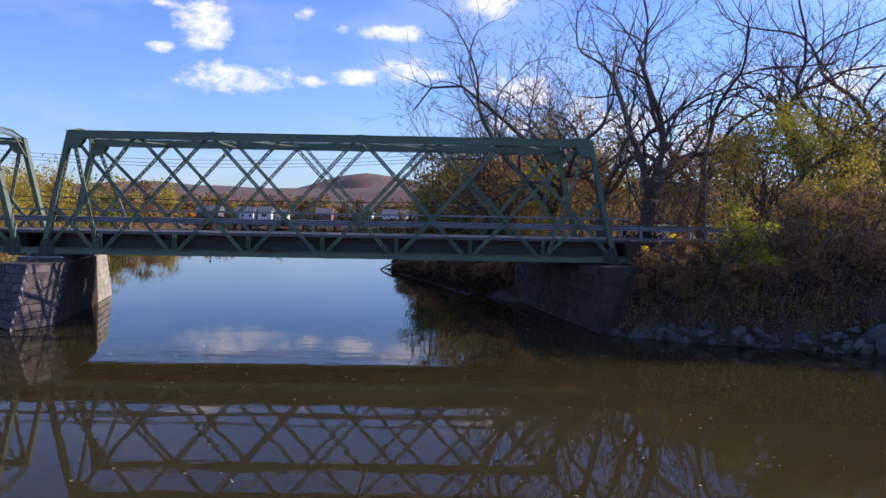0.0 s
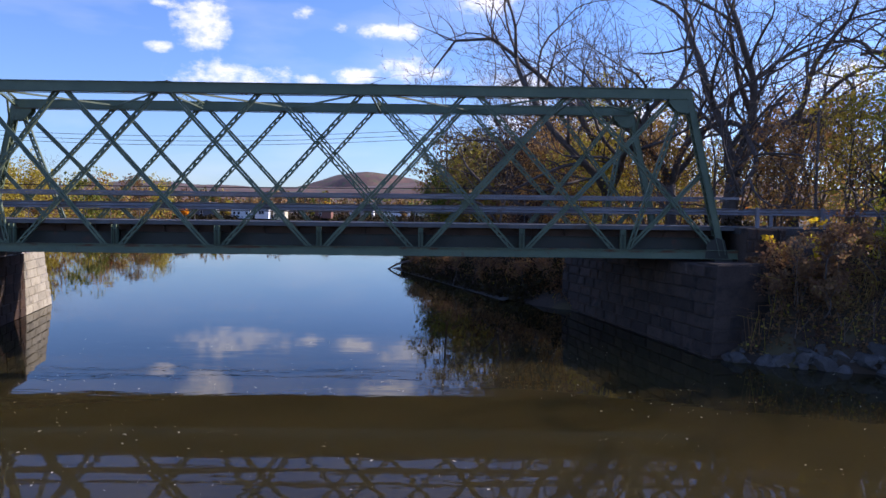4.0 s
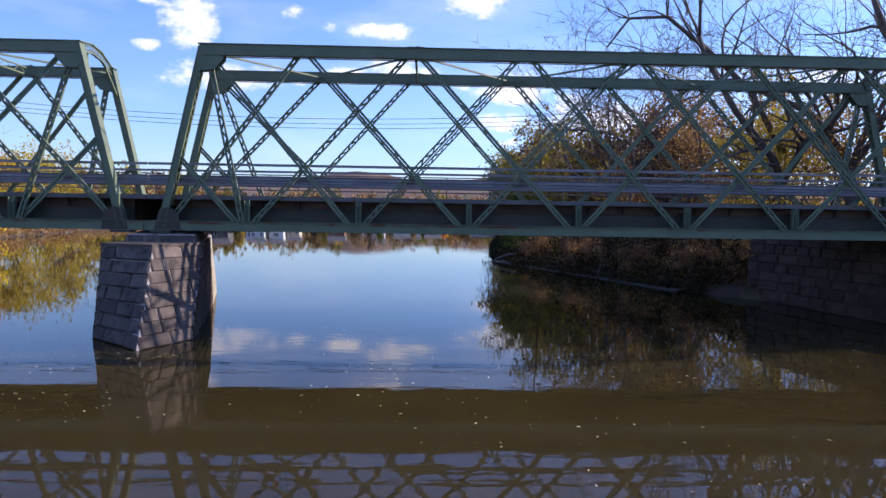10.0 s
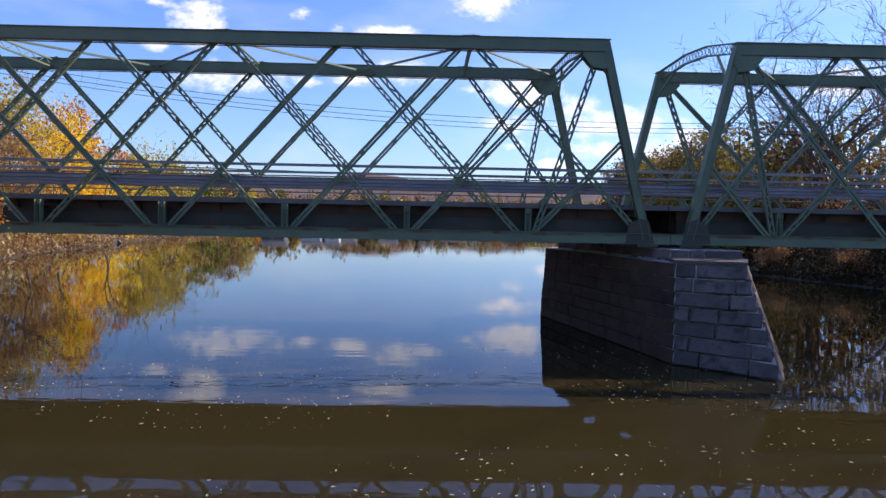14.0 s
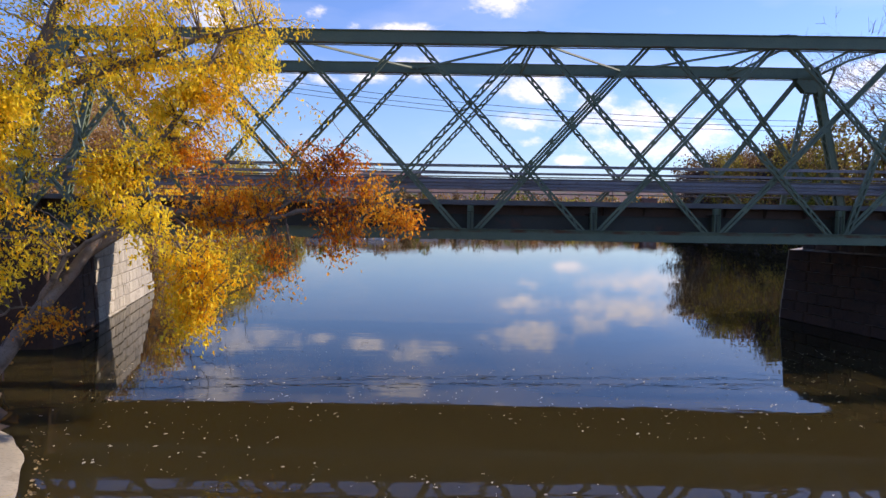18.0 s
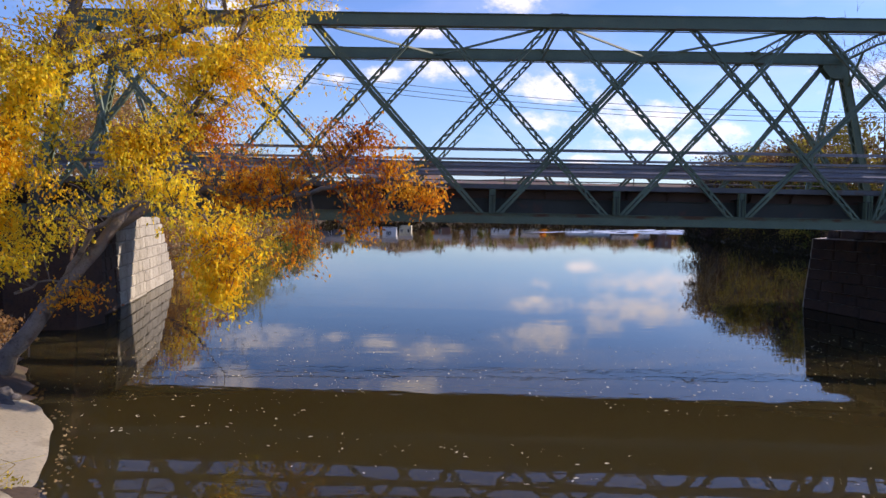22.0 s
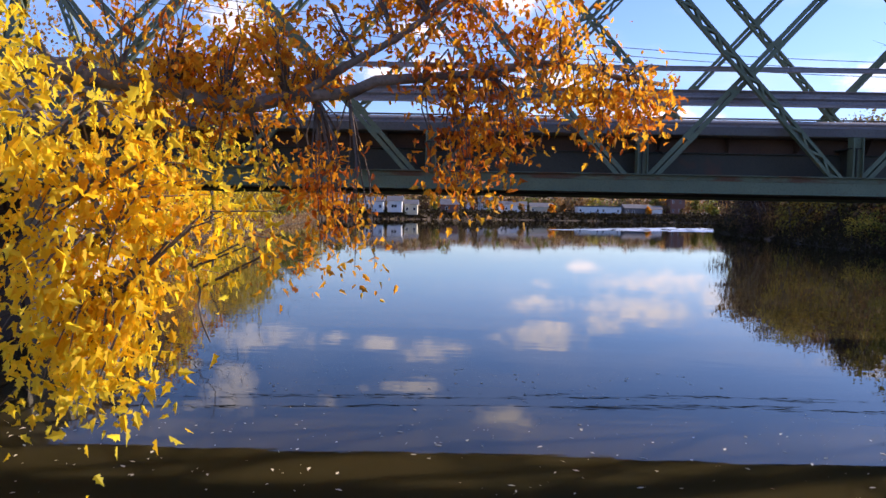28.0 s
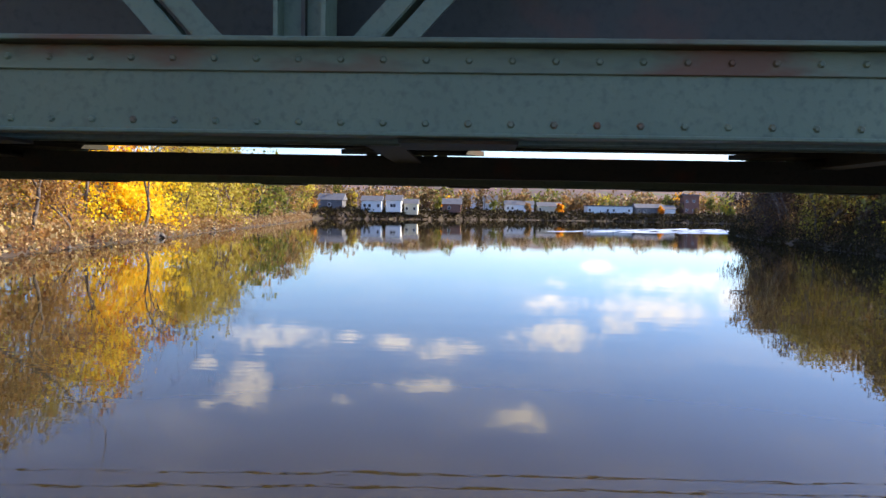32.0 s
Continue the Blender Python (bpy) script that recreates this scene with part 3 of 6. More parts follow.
        for dy in (-0.176, 0.176):
            mb.prism([at(xb - s * 0.25, Z_BOT + 0.02, dy), at(xb + s * 0.7, Z_BOT + 0.02, dy), at(xb + s * 0.62, Z_BT + 0.28, dy),
                      at(xb + s * 0.25, Z_BT + 0.5, dy), at(xb - s * 0.06, Z_BT + 0.4, dy)], (0, 1, 0), 0.014)
        mb.box((xb - 0.35, y - 0.3, Z_BOT - 0.09), (xb + 0.35, y + 0.3, Z_BOT - 0.004))
        part("bearing_shoe", mb, M_GREEN_DK, span)
    for k in range(1, 8):
        xx = NODES[k - 1]
        mb = MB()
        mb.box((xx - 0.09, y - 0.012, Z_BT - 0.05), (xx + 0.09, y + 0.012, Z_DECK - 0.16))
        for s in (-1, 1):
            mb.box((xx + s * 0.09 - 0.008, y - 0.11, Z_BT), (xx + s * 0.09 + 0.008, y + 0.11, Z_DECK - 0.16))
        part("floor_beam_post", mb, M_GREEN, span)
    for x in TOPS[1::2]:
        mb = MB()
        mb.box((x - 0.28, y - 0.23, Z_TOP + 0.001), (x + 0.28, y + 0.23, Z_TOP + 0.016))
        mb.bar((x - 0.12, y, Z_TOP), (x + 0.1, y, Z_TOP + 0.08), 0.03, 0.06)
        part("splice_plate", mb, M_GREEN_DK, span)


def beam_section(mb, x0, x1, y, z0, z1, w, t=0.014):
    """An I-beam along x in one closed skin."""
    h = w / 2
    prof = [(-h, z0), (h, z0), (h, z0 + t), (t / 2, z0 + t), (t / 2, z1 - t), (h, z1 - t), (h, z1), (-h, z1), (-h, z1 - t), (-t / 2, z1 - t), (-t / 2, z0 + t), (-h, z0 + t)]
    n, m = len(mb.v), len(prof)
    for x in (x0, x1):
        mb.v += [(x, y + a, z) for a, z in prof]
    mb.f += [tuple(n + i for i in reversed(range(m))), tuple(n + m + i for i in range(m))]
    for i in range(m):
        j = (i + 1) % m
        mb.f.append((n + i, n + j, n + m + j, n + m + i))


def build_span():
    span = thing("bridge_span", "green riveted lattice truss span of a narrow road bridge", "bridge", "bridge spans")
    build_truss(span, 0.0, -1, (X_EL, X_ER, X_CL, X_CR))
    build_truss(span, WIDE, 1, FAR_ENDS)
    # portals: latticed gable strut and knee brackets
    for xt, xb, xf in ((X_CL, X_EL, FAR_ENDS[2]), (X_CR, X_ER, FAR_ENDS[3])):
        mb = MB()
        dx = xf - xt
        line = [(xt, 0.05, Z_TOP + 0.02), (xt + dx * 0.36, WIDE * 0.36, Z_TOP + 0.30), (xt + dx * 0.64, WIDE * 0.64, Z_TOP + 0.30), (xf, WIDE - 0.05, Z_TOP + 0.02)]
        for a, b in zip(line, line[1:]):
            a, b = Vector(a), Vector(b)
            dn = Vector((0, 0, -0.34))
            for o in (Vector(), dn):
                mb.bar(a + o, b + o, 0.05, 0.10, (1, 0, 0))
            n = 7
            for i in range(n):
                p, q = a.lerp(b, i / n), a.lerp(b, (i + 1) / n)
                mb.bar(p, q + dn, 0.03, 0.012, (1, 0, 0))
                mb.bar(p + dn, q, 0.03, 0.012, (1, 0, 0))
        part("portal_strut", mb, M_GREEN, span)
        for s, y0, xo in ((1, 0.1, xt), (-1, WIDE - 0.1, xf)):
            mb = MB()
            k = (xb - xt) / (Z_TOP - Z_BT) * 1.15
            mb.bar((xo + k, y0, Z_TOP - 1.25), (xo + s * dx * 0.23, y0 + s * 1.05, Z_TOP - 0.16), 0.08, 0.07, (1, 0, 0))
            part("knee_brace", mb, M_GREEN, span)
    # top struts and lateral bracing
    for k in (1, 3, 5):
        mb = MB()
        for z in (Z_TL + 0.06, Z_TOP - 0.08):
            mb.bar((TOPS[k], 0.15, z), (TOPS[k], WIDE - 0.15, z), 0.06, 0.07, (1, 0, 0))
        for i in range(9):
            y0, y1 = 0.2 + i * (WIDE - 0.4) / 9, 0.2 + (i + 1) * (WIDE - 0.4) / 9
            z0, z1 = (Z_TL + 0.06, Z_TOP - 0.08) if i % 2 else (Z_TOP - 0.08, Z_TL + 0.06)
            mb.bar((TOPS[k], y0, z0), (TOPS[k], y1, z1), 0.03, 0.012, (1, 0, 0))
        part("top_strut", mb, M_GREEN, span)
    zig = [(X_CL, 0), (TOPS[0], WIDE), (TOPS[1], 0), (TOPS[2], WIDE), (TOPS[3], 0), (TOPS[4], WIDE), (TOPS[5], 0), (FAR_ENDS[3], WIDE)]
    for (xa, ya), (xb, yb) in zip(zig, zig[1:]):
        mb = MB()
        ya, yb = (min(max(v, 0.1), WIDE - 0.1) for v in (ya, yb))
        mb.bar((xa, ya, Z_TL + 0.16), (xb, yb, Z_TL + 0.16), 0.075, 0.018, (0, 0, 1))
        mb.bar((xa, ya, Z_TL + 0.19), (xb, yb, Z_TL + 0.19), 0.014, 0.07, (0, 0, 1))
        part("lateral_brace", mb, M_GREEN, span)
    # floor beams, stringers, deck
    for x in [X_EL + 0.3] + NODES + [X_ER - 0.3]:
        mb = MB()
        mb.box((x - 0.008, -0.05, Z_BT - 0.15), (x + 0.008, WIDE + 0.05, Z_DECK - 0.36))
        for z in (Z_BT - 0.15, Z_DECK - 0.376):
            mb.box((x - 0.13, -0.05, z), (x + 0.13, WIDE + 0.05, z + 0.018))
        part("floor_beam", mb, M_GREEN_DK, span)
    for i, y in enumerate((0.52, 1.3, 2.0, 2.6, 3.3, WIDE - 0.46)):
        mb = MB()
        side = i in (0, 5)
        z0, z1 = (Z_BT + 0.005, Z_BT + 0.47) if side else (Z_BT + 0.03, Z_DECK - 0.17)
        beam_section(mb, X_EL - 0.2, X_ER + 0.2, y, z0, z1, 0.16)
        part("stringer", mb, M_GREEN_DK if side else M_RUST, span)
        if side:
            mb = MB()
            mb.box((X_EL - 0.2, y + 0.05 if i == 0 else y - 0.17, z1 + 0.002), (X_ER + 0.2, y + 0.17 if i == 0 else y - 0.05, Z_DECK - 0.158))
            part("nailer_beam", mb, M_RUST, span)
    mb = MB()
    mb.box((X_EL - 0.6, 0.16, Z_DECK - 0.155), (X_ER + 0.77, WIDE - 0.16, Z_DECK))
    part("deck", mb, M_DECK, span, "weathered grey bridge deck", bevel=0.01)
    for y, s in ((0.20, -1), (WIDE - 0.20, 1)):
        mb = MB()
        mb.box((X_EL - 0.6, y - 0.10, Z_DECK - 0.14), (X_ER + 0.77, y + 0.06, Z_DECK + 0.012))
        part("deck_edge_channel", mb, M_EDGE, span)
        x = X_EL + 0.8
        while x < X_ER - 0.4:
            mb = MB()
            mb.prism([(x, y - s * 0.05, Z_DECK - 0.16), (x, y - s * 0.42, Z_DECK - 0.16), (x, y - s * 0.36, Z_DECK - 0.44), (x, y - s * 0.22, Z_DECK - 0.42)], (1, 0, 0), 0.014)
            mb.box((x - 0.06, min(y - s * 0.36, y - s * 0.22), Z_DECK - 0.44), (x + 0.06, max(y - s * 0.36, y - s * 0.22), Z_DECK - 0.428))
            part("deck_bracket", mb, M_RUST, span)
            x += 1.333
    # walkway bracketed out behind the far truss
    wx0, wx1, wy = FAR_ENDS[0] + 0.2, FAR_ENDS[1] - 0.2, 7.4
    mb = MB()
    mb.box((wx0, WIDE + 0.3, 4.40), (wx1, wy, 4.50))
    part("walkway_deck", mb, M_DECK, span, "grey planked walkway outside the far truss")
    for x in NODES:
        mb = MB()
        mb.prism([(x, WIDE + 0.2, 4.39), (x, wy - 0.05, 4.39), (x, wy - 0.05, 4.28), (x, WIDE + 0.2, 3.82)], (1, 0, 0), 0.016)
        part("walkway_bracket", mb, M_GREEN_DK, span)
    for z in (5.15, 5.85):
        mb = MB()
        mb.tube([(wx0, wy - 0.05, z), (wx1, wy - 0.05, z)], [0.026, 0.026], 8)
        part("walkway_rail", mb, M_EDGE, span)
    x = wx0 + 0.4
    while x < wx1:
        mb = MB()
        mb.tube([(x, wy - 0.05, 4.5), (x, wy - 0.05, 5.85)], [0.022, 0.022], 6)
        part("walkway_post", mb, M_EDGE, span)
        x += 2.72
    # rails along both trusses
    for y, s in ((0.28, 1), (WIDE - 0.28, -1)):
        mb = MB()
        mb.box((X_EL - 0.6, y - 0.035, 5.81), (X_ER + 0.77, y + 0.035, 5.88))
        mb.box((X_EL - 0.6, y - 0.05, 5.88), (X_ER + 0.77, y + 0.05, 5.90))
        part("handrail", mb, M_RAIL, span, bevel=0.004)
        mb = MB()
        prof = [(0, 5.20), (0.03, 5.225), (0.06, 5.25), (0.06, 5.28), (0.01, 5.315), (0.01, 5.345), (0.06, 5.38), (0.06, 5.41), (0.03, 5.435), (0, 5.46)]
        n = len(mb.v)
        for x in (X_EL - 0.6, X_ER + 0.77):
            mb.v += [(x, y + s * d, z) for d, z in prof]
        for i in range(len(prof) - 1):
            mb.f.append((n + i, n + i + 1, n + 10 + i + 1, n + 10 + i))
        ob = part("guard_rail", mb, M_RAIL, span)
        so = ob.modifiers.new("solid", "SOLIDIFY")
        so.thickness = 0.006
    return span


span_a = build_span()
SPAN_SHIFT = -(NODES[6] + 4.17)
copy_thing(span_a, pose(SPAN_SHIFT, 0, 0))


# ---- masonry ----
def unit_block(name, seed):
    """A rough stone: 1 x 1 x 1, its bulging front looks to -y."""
    rnd = random.Random(seed)
    mb = MB()
    g = [0.0, 0.06, 0.5, 0.94, 1.0]
    for j, v in enumerate(g):
        for i, u in enumerate(g):
            edge = i in (0, 4) or j in (0, 4)
            mb.v.append((u - 0.5, 0.0 if edge else -0.5 - rnd.random() * 0.5, v - 0.5))
    for j in range(4):
        for i in range(4):
            a = j * 5 + i
            mb.f.append((a, a + 1, a + 6, a + 5))
    n = len(mb.v)
    mb.v += [(-0.5, 1, -0.5), (0.5, 1, -0.5), (0.5, 1, 0.5), (-0.5, 1, 0.5)]
    mb.f += [(0, n, n + 1, 4), (4, n + 1, n + 2, 24), (24, n + 2, n + 3, 20), (20, n + 3, n, 0)]
    return mb


BLOCKS = {}


def block_mesh(material, k):
    key = (material.name, k)
    if key not in BLOCKS:
        me = unit_block("stone_block", k).mesh("stone_block", material)
        fix_normals(me)
        BLOCKS[key] = me
    return BLOCKS[key]


def masonry(parent, quad, material, course, length, seed, depth=0.05, joint=0.034, skip=None):
    """Courses of stones over the quad (bottom a, bottom b, top b, top a), proud of the backing."""
    rnd = random.Random(seed)
    a, b, c, d = (Vector(p) for p in quad)
    h = ((d - a).length + (c - b).length) / 2
    rows = max(1, round(h / course))
    for r in range(rows):
        v0, v1 = r / rows, (r + 1) / rows
        l0, r0 = a.lerp(d, v0), b.lerp(c, v0)
        l1, r1 = a.lerp(d, v1), b.lerp(c, v1)
        lm, rm = (l0 + l1) / 2, (r0 + r1) / 2
        wide = (rm - lm).length
        x = -rnd.random() * length * 0.6
        ux = (rm - lm).normalized()
        up = ((l1 + r1) - (l0 + r0)).normalized()
        nn = ux.cross(up).normalized()
        up = nn.cross(ux)
        hh = ((l1 + r1) / 2 - (l0 + r0) / 2).length
        while x < wide:
            w = length * (0.55 + rnd.random() * 0.9)
            x0, x1 = max(0.0, x), min(wide, x + w)
            if wide - x1 < length * 0.25:
                x1 = wide
            x = x1 if x1 == wide else x + w
            if x1 - x0 < 0.12:
                continue
            p = lm + ux * (x0 + x1) / 2
            if skip and skip(p):
                continue
            ob = new("stone", block_mesh(material, rnd.randrange(4)))
            ob.parent = parent
            mtx = Matrix((ux, -nn, up)).transposed().to_4x4()
            mtx.translation = p + nn * 0.012
            ob.matrix_world = mtx @ Matrix.Diagonal((x1 - x0 - joint, depth * (0.8 + rnd.random() * 0.5), hh - joint, 1))


# brown rust stain and the bridge's shade together in one dark colour
M_RUST_SHADE = mat("rust_and_shade_stone", (0.046, 0.025, 0.016), (0.078, 0.043, 0.028), 0.95, 1.2, 12, 0.8, 0.0, (0.028, 0.022, 0.019), 0.58, rand=0.2)


def build_pier():
    pier = thing("bridge_pier", "rough-cut grey stone pier with a pointed cutwater in the river", "pier")
    # corners, bottom then top: shoulder left, apex, shoulder right, flank, tail, rear left
    low = [(-0.12, -2.7), (2.1, -4.85), (3.08, -2.8), (1.12, 6.2), (0.02, 10.6), (-2.5, 7.5)]
    top = [(0.0, -2.25), (1.87, -2.88), (2.8, -0.7), (0.92, 6.4), (-0.12, 10.1), (-2.38, 7.1)]
    zb, zt = -1.6, 2.97
    k = (0 - zb) / (zt - 0)
    base = [(lx + (lx - tx) * k, ly + (ly - ty) * k) for (lx, ly), (tx, ty) in zip(low, top)]
    mb = MB()
    mb.v = [(x, y, zb) for x, y in base] + [(x, y, zt) for x, y in top]
    mb.f = [(5, 4, 3, 2, 1, 0), (6, 7, 8, 9, 10, 11)] + [(i, (i + 1) % 6, 6 + (i + 1) % 6, 6 + i) for i in range(6)]
    part("core", mb, M_MORTAR, pier)
    for n in range(6):
        i, j = n, (n + 1) % 6
        (ax, ay), (bx, by) = low[i], low[j]
        (cx, cy), (dx, dy) = top[j], top[i]
        # flanks: dark stone stands for bridge shade, pale stone for the sunlit rear
        stone = (M_STONE, M_STONE, M_RUST_SHADE, M_PALE, M_PALE, M_RUST_SHADE)[n]
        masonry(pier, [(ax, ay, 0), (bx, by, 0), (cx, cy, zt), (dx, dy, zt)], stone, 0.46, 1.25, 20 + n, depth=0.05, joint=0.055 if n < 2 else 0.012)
    # bridge seat: two courses set back, and the cap slab of the cutwater
    mb = MB()
    mb.v = [(0.25, -1.0, zt), (2.6, -1.0, zt), (0.7, 7.0, zt), (-1.9, 7.0, zt), (0.3, -0.95, 3.33), (2.55, -0.95, 3.33), (0.68, 6.9, 3.33), (-1.85, 6.9, 3.33)]
    mb.f = [(3, 2, 1, 0), (4, 5, 6, 7), (0, 1, 5, 4), (1, 2, 6, 5), (2, 3, 7, 6), (3, 0, 4, 7)]
    part("bridge_seat", mb, M_MORTAR, pier)
    masonry(pier, [(0.25, -1.0, zt + 0.03), (2.6, -1.0, zt + 0.03), (2.55, -0.95, 3.32), (0.3, -0.95, 3.32)], M_STONE, 0.35, 0.9, 31, depth=0.05)
    masonry(pier, [(2.6, -1.0, zt + 0.03), (0.7, 7.0, zt + 0.03), (0.68, 6.9, 3.32), (2.55, -0.95, 3.32)], M_STONE, 0.35, 0.9, 32, depth=0.05)
    masonry(pier, [(-1.9, 7.0, zt + 0.03), (0.25, -1.0, zt + 0.03), (0.3, -0.95, 3.32), (-1.85, 6.9, 3.32)], M_STONE, 0.35, 0.9, 33, depth=0.05)
    mb = MB()
    mb.v = [(-0.06, -2.3, zt + 0.002), (1.88, -2.97, zt + 0.002), (2.87, -0.74, zt + 0.002), (2.62, -0.6, zt + 0.002), (0.2, -1.02, zt + 0.002)]
    mb.v += [(x, y, z + 0.10) for x, y, z in mb.v]
    mb.f = [(4, 3, 2, 1, 0), (5, 6, 7, 8, 9)] + [(i, (i + 1) % 5, 5 + (i + 1) % 5, 5 + i) for i in range(5)]
    part("cap_stone", mb, M_STONE, pier)


def wall_block(parent, quad, back, material):
    """Backing of a wall: the quad, thickened by back."""
    o = Vector(back)
    mb = MB()
    q = [Vector(p) for p in quad]
    mb.box8([q[0], q[1], q[1] + o, q[0] + o, q[3], q[2], q[2] + o, q[3] + o])
    part("wall_core", mb, material, parent)


def build_abutments():
    ab = thing("bridge_abutment", "coursed stone abutment coloured dark for the shade under the bridge end", "abutment", kind="structure")
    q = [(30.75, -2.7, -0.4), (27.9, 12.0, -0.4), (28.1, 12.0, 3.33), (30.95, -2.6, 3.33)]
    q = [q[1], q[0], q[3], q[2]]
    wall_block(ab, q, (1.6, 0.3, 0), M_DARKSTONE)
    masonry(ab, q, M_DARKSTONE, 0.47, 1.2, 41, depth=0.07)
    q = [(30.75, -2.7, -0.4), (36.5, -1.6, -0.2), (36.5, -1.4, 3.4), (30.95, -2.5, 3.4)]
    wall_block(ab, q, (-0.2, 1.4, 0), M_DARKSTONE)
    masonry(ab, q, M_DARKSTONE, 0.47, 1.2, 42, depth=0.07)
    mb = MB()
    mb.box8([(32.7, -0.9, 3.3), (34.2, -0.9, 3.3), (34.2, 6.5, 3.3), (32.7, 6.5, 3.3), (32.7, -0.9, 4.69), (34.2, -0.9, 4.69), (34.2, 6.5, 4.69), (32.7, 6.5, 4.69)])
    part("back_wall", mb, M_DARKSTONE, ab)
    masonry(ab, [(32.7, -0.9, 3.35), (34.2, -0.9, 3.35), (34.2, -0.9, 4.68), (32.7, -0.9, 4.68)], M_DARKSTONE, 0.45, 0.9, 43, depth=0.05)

    ab = thing("bridge_abutment", "squared stone abutment, coloured dark where the bridge shades it", "abutment", kind="structure")
    # face split near the bridge's shadow edge: shaded part coloured dark, sunlit part pale
    for y0, y1, stone, back, seed in ((-2.0, 3.2, M_RUST_SHADE, M_RUST_SHADE, 51), (3.2, 7.5, M_PALE, M_PALEJOINT, 53)):
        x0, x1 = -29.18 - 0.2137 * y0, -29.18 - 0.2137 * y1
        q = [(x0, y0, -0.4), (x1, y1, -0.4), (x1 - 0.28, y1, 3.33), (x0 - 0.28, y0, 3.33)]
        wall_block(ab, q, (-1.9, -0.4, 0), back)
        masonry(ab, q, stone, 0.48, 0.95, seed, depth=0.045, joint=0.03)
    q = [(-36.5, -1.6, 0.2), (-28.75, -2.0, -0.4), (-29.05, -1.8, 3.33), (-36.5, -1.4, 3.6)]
    wall_block(ab, q, (0.2, 1.4, 0), M_RUST_SHADE)
    masonry(ab, q, M_RUST_SHADE, 0.48, 0.95, 52, depth=0.045, joint=0.03)
    mb = MB()
    mb.box((-34.0, -0.9, 3.3), (-32.5, 6.5, 4.69))
    part("back_wall", mb, M_RUST_SHADE, ab)
    # the pale wing behind the bridge: courses that step back towards the top of its far end
    wing = thing("wing_wall", "pale sunlit wing wall of squared stone stepping down to the water", "wall", kind="structure")
    rows, hgt = 8, 3.9
    near0, far0 = Vector((-30.79, 7.52, -0.5)), Vector((-32.35, 14.6, -0.5))
    along = (far0 - near0).normalized()
    for r in range(rows):
        v = r / rows
        s0, s1 = 0.0, (far0 - near0).length - 3.1 * v - 0.1
        lift, back = Vector((0, 0, hgt * v)), Vector((-0.35 * v, 0, 0))
        a0, b0 = near0 + along * s0 + lift + back, near0 + along * s1 + lift + back
        up = Vector((-0.02, 0, hgt / rows))
        quad = [a0, b0, b0 + up, a0 + up]
        wall_block(wing, quad, (-1.2, -0.3, 0), M_PALEJOINT)
        masonry(wing, quad, M_PALE, 0.6, 0.95, 60 + r, depth=0.045, joint=0.03)


# ---- approach roads ----
def build_roads():
    mb = MB()
    mb.box((32.65, -0.4, 4.45), (160, 5.6, 4.70))
    tagged(single("road", mb, M_ASPHALT, "grey asphalt approach road", "road", kind="structure"))
    mb = MB()
    mb.box((-160, -0.4, 4.45), (-32.45, 5.6, 4.70))
    tagged(single("road", mb, M_ASPHALT, "grey asphalt approach road", "road", kind="structure"))
    for x0, x1, y in ((33.0, 50.0, 0.1), (33.0, 90.0, 4.5), (-90.0, -32.6, 0.1), (-90.0, -32.6, 4.5)):
        rail = thing("roadside_guard_rail", "weathered grey steel guard rail beside the road", "guard rail", "roadside rails")
        mb = MB()
        n = 0
        prof = [(0, 5.20), (0.03, 5.225), (0.06, 5.25), (0.06, 5.28), (0.01, 5.315), (0.01, 5.345), (0.06, 5.38), (0.06, 5.41), (0.03, 5.435), (0, 5.46)]
        for x in (x0, x1):
            mb.v += [(x, y + d, z) for d, z in prof]
        for i in range(len(prof) - 1):
            mb.f.append((i, i + 1, 10 + i + 1, 10 + i))
        ob = part("beam", mb, M_RAIL, rail)
        so = ob.modifiers.new("solid", "SOLIDIFY")
        so.thickness = 0.006
        x = x0 + 0.5
        while x < x1:
            mb = MB()
            mb.box((x - 0.06, y - 0.14, 4.2), (x + 0.06, y - 0.02, 5.5))
            part("post", mb, M_RAIL, rail)
            x += 2.6


# ---- hills ----
def build_hills():
    def hill(name, x0, x1, y, prof, depth, seed, label):
        mb = MB()
        nx, ny = 120, 14
        for j in range(ny + 1):
            v = j / ny
            for i in range(nx + 1):
                x = x0 + (x1 - x0) * i / nx
                h = prof(x)
                z = h * math.sin(v * math.pi / 2) ** 0.8
                z += (noise.noise((x * 0.006, v * 3, seed)) * 0.12 + noise.noise((x * 0.03, v * 9, seed)) * 0.04) * h
                z += noise.noise((x * 0.12, v * 30, seed)) * 3.5 * (0.3 + v)
                mb.v.append((x, y + depth * v, max(z, -2) + 2))
        for j in range(ny):
            for i in range(nx):
                a = j * (nx + 1) + i
                mb.f.append((a, a + 1, a + nx + 2, a + nx + 1))
        single(name, mb, M_HILL, label, "hill", kind="structure", smooth=True)

    def far(x):
        return 92 + 12 * math.sin(x * 0.0021) + 8 * math.sin(x * 0.0071 + 1) - 50 * smooth(900, 2600, x)

    def mountain(x):
        g = math.exp(-(abs(x + 300) / 230) ** 1.5) if x < -300 else math.exp(-(abs(x + 300) / 380) ** 1.6)
        return 80 + 96 * g

    hill("backdrop_hill_ridge", -3600, 3600, 1750, far, 500, 2.0, "wooded autumn ridge in russet and dull green")
    hill("backdrop_mountain", -2400, 2600, 2700, mountain, 400, 7.0, "rounded wooded mountain in autumn colours")


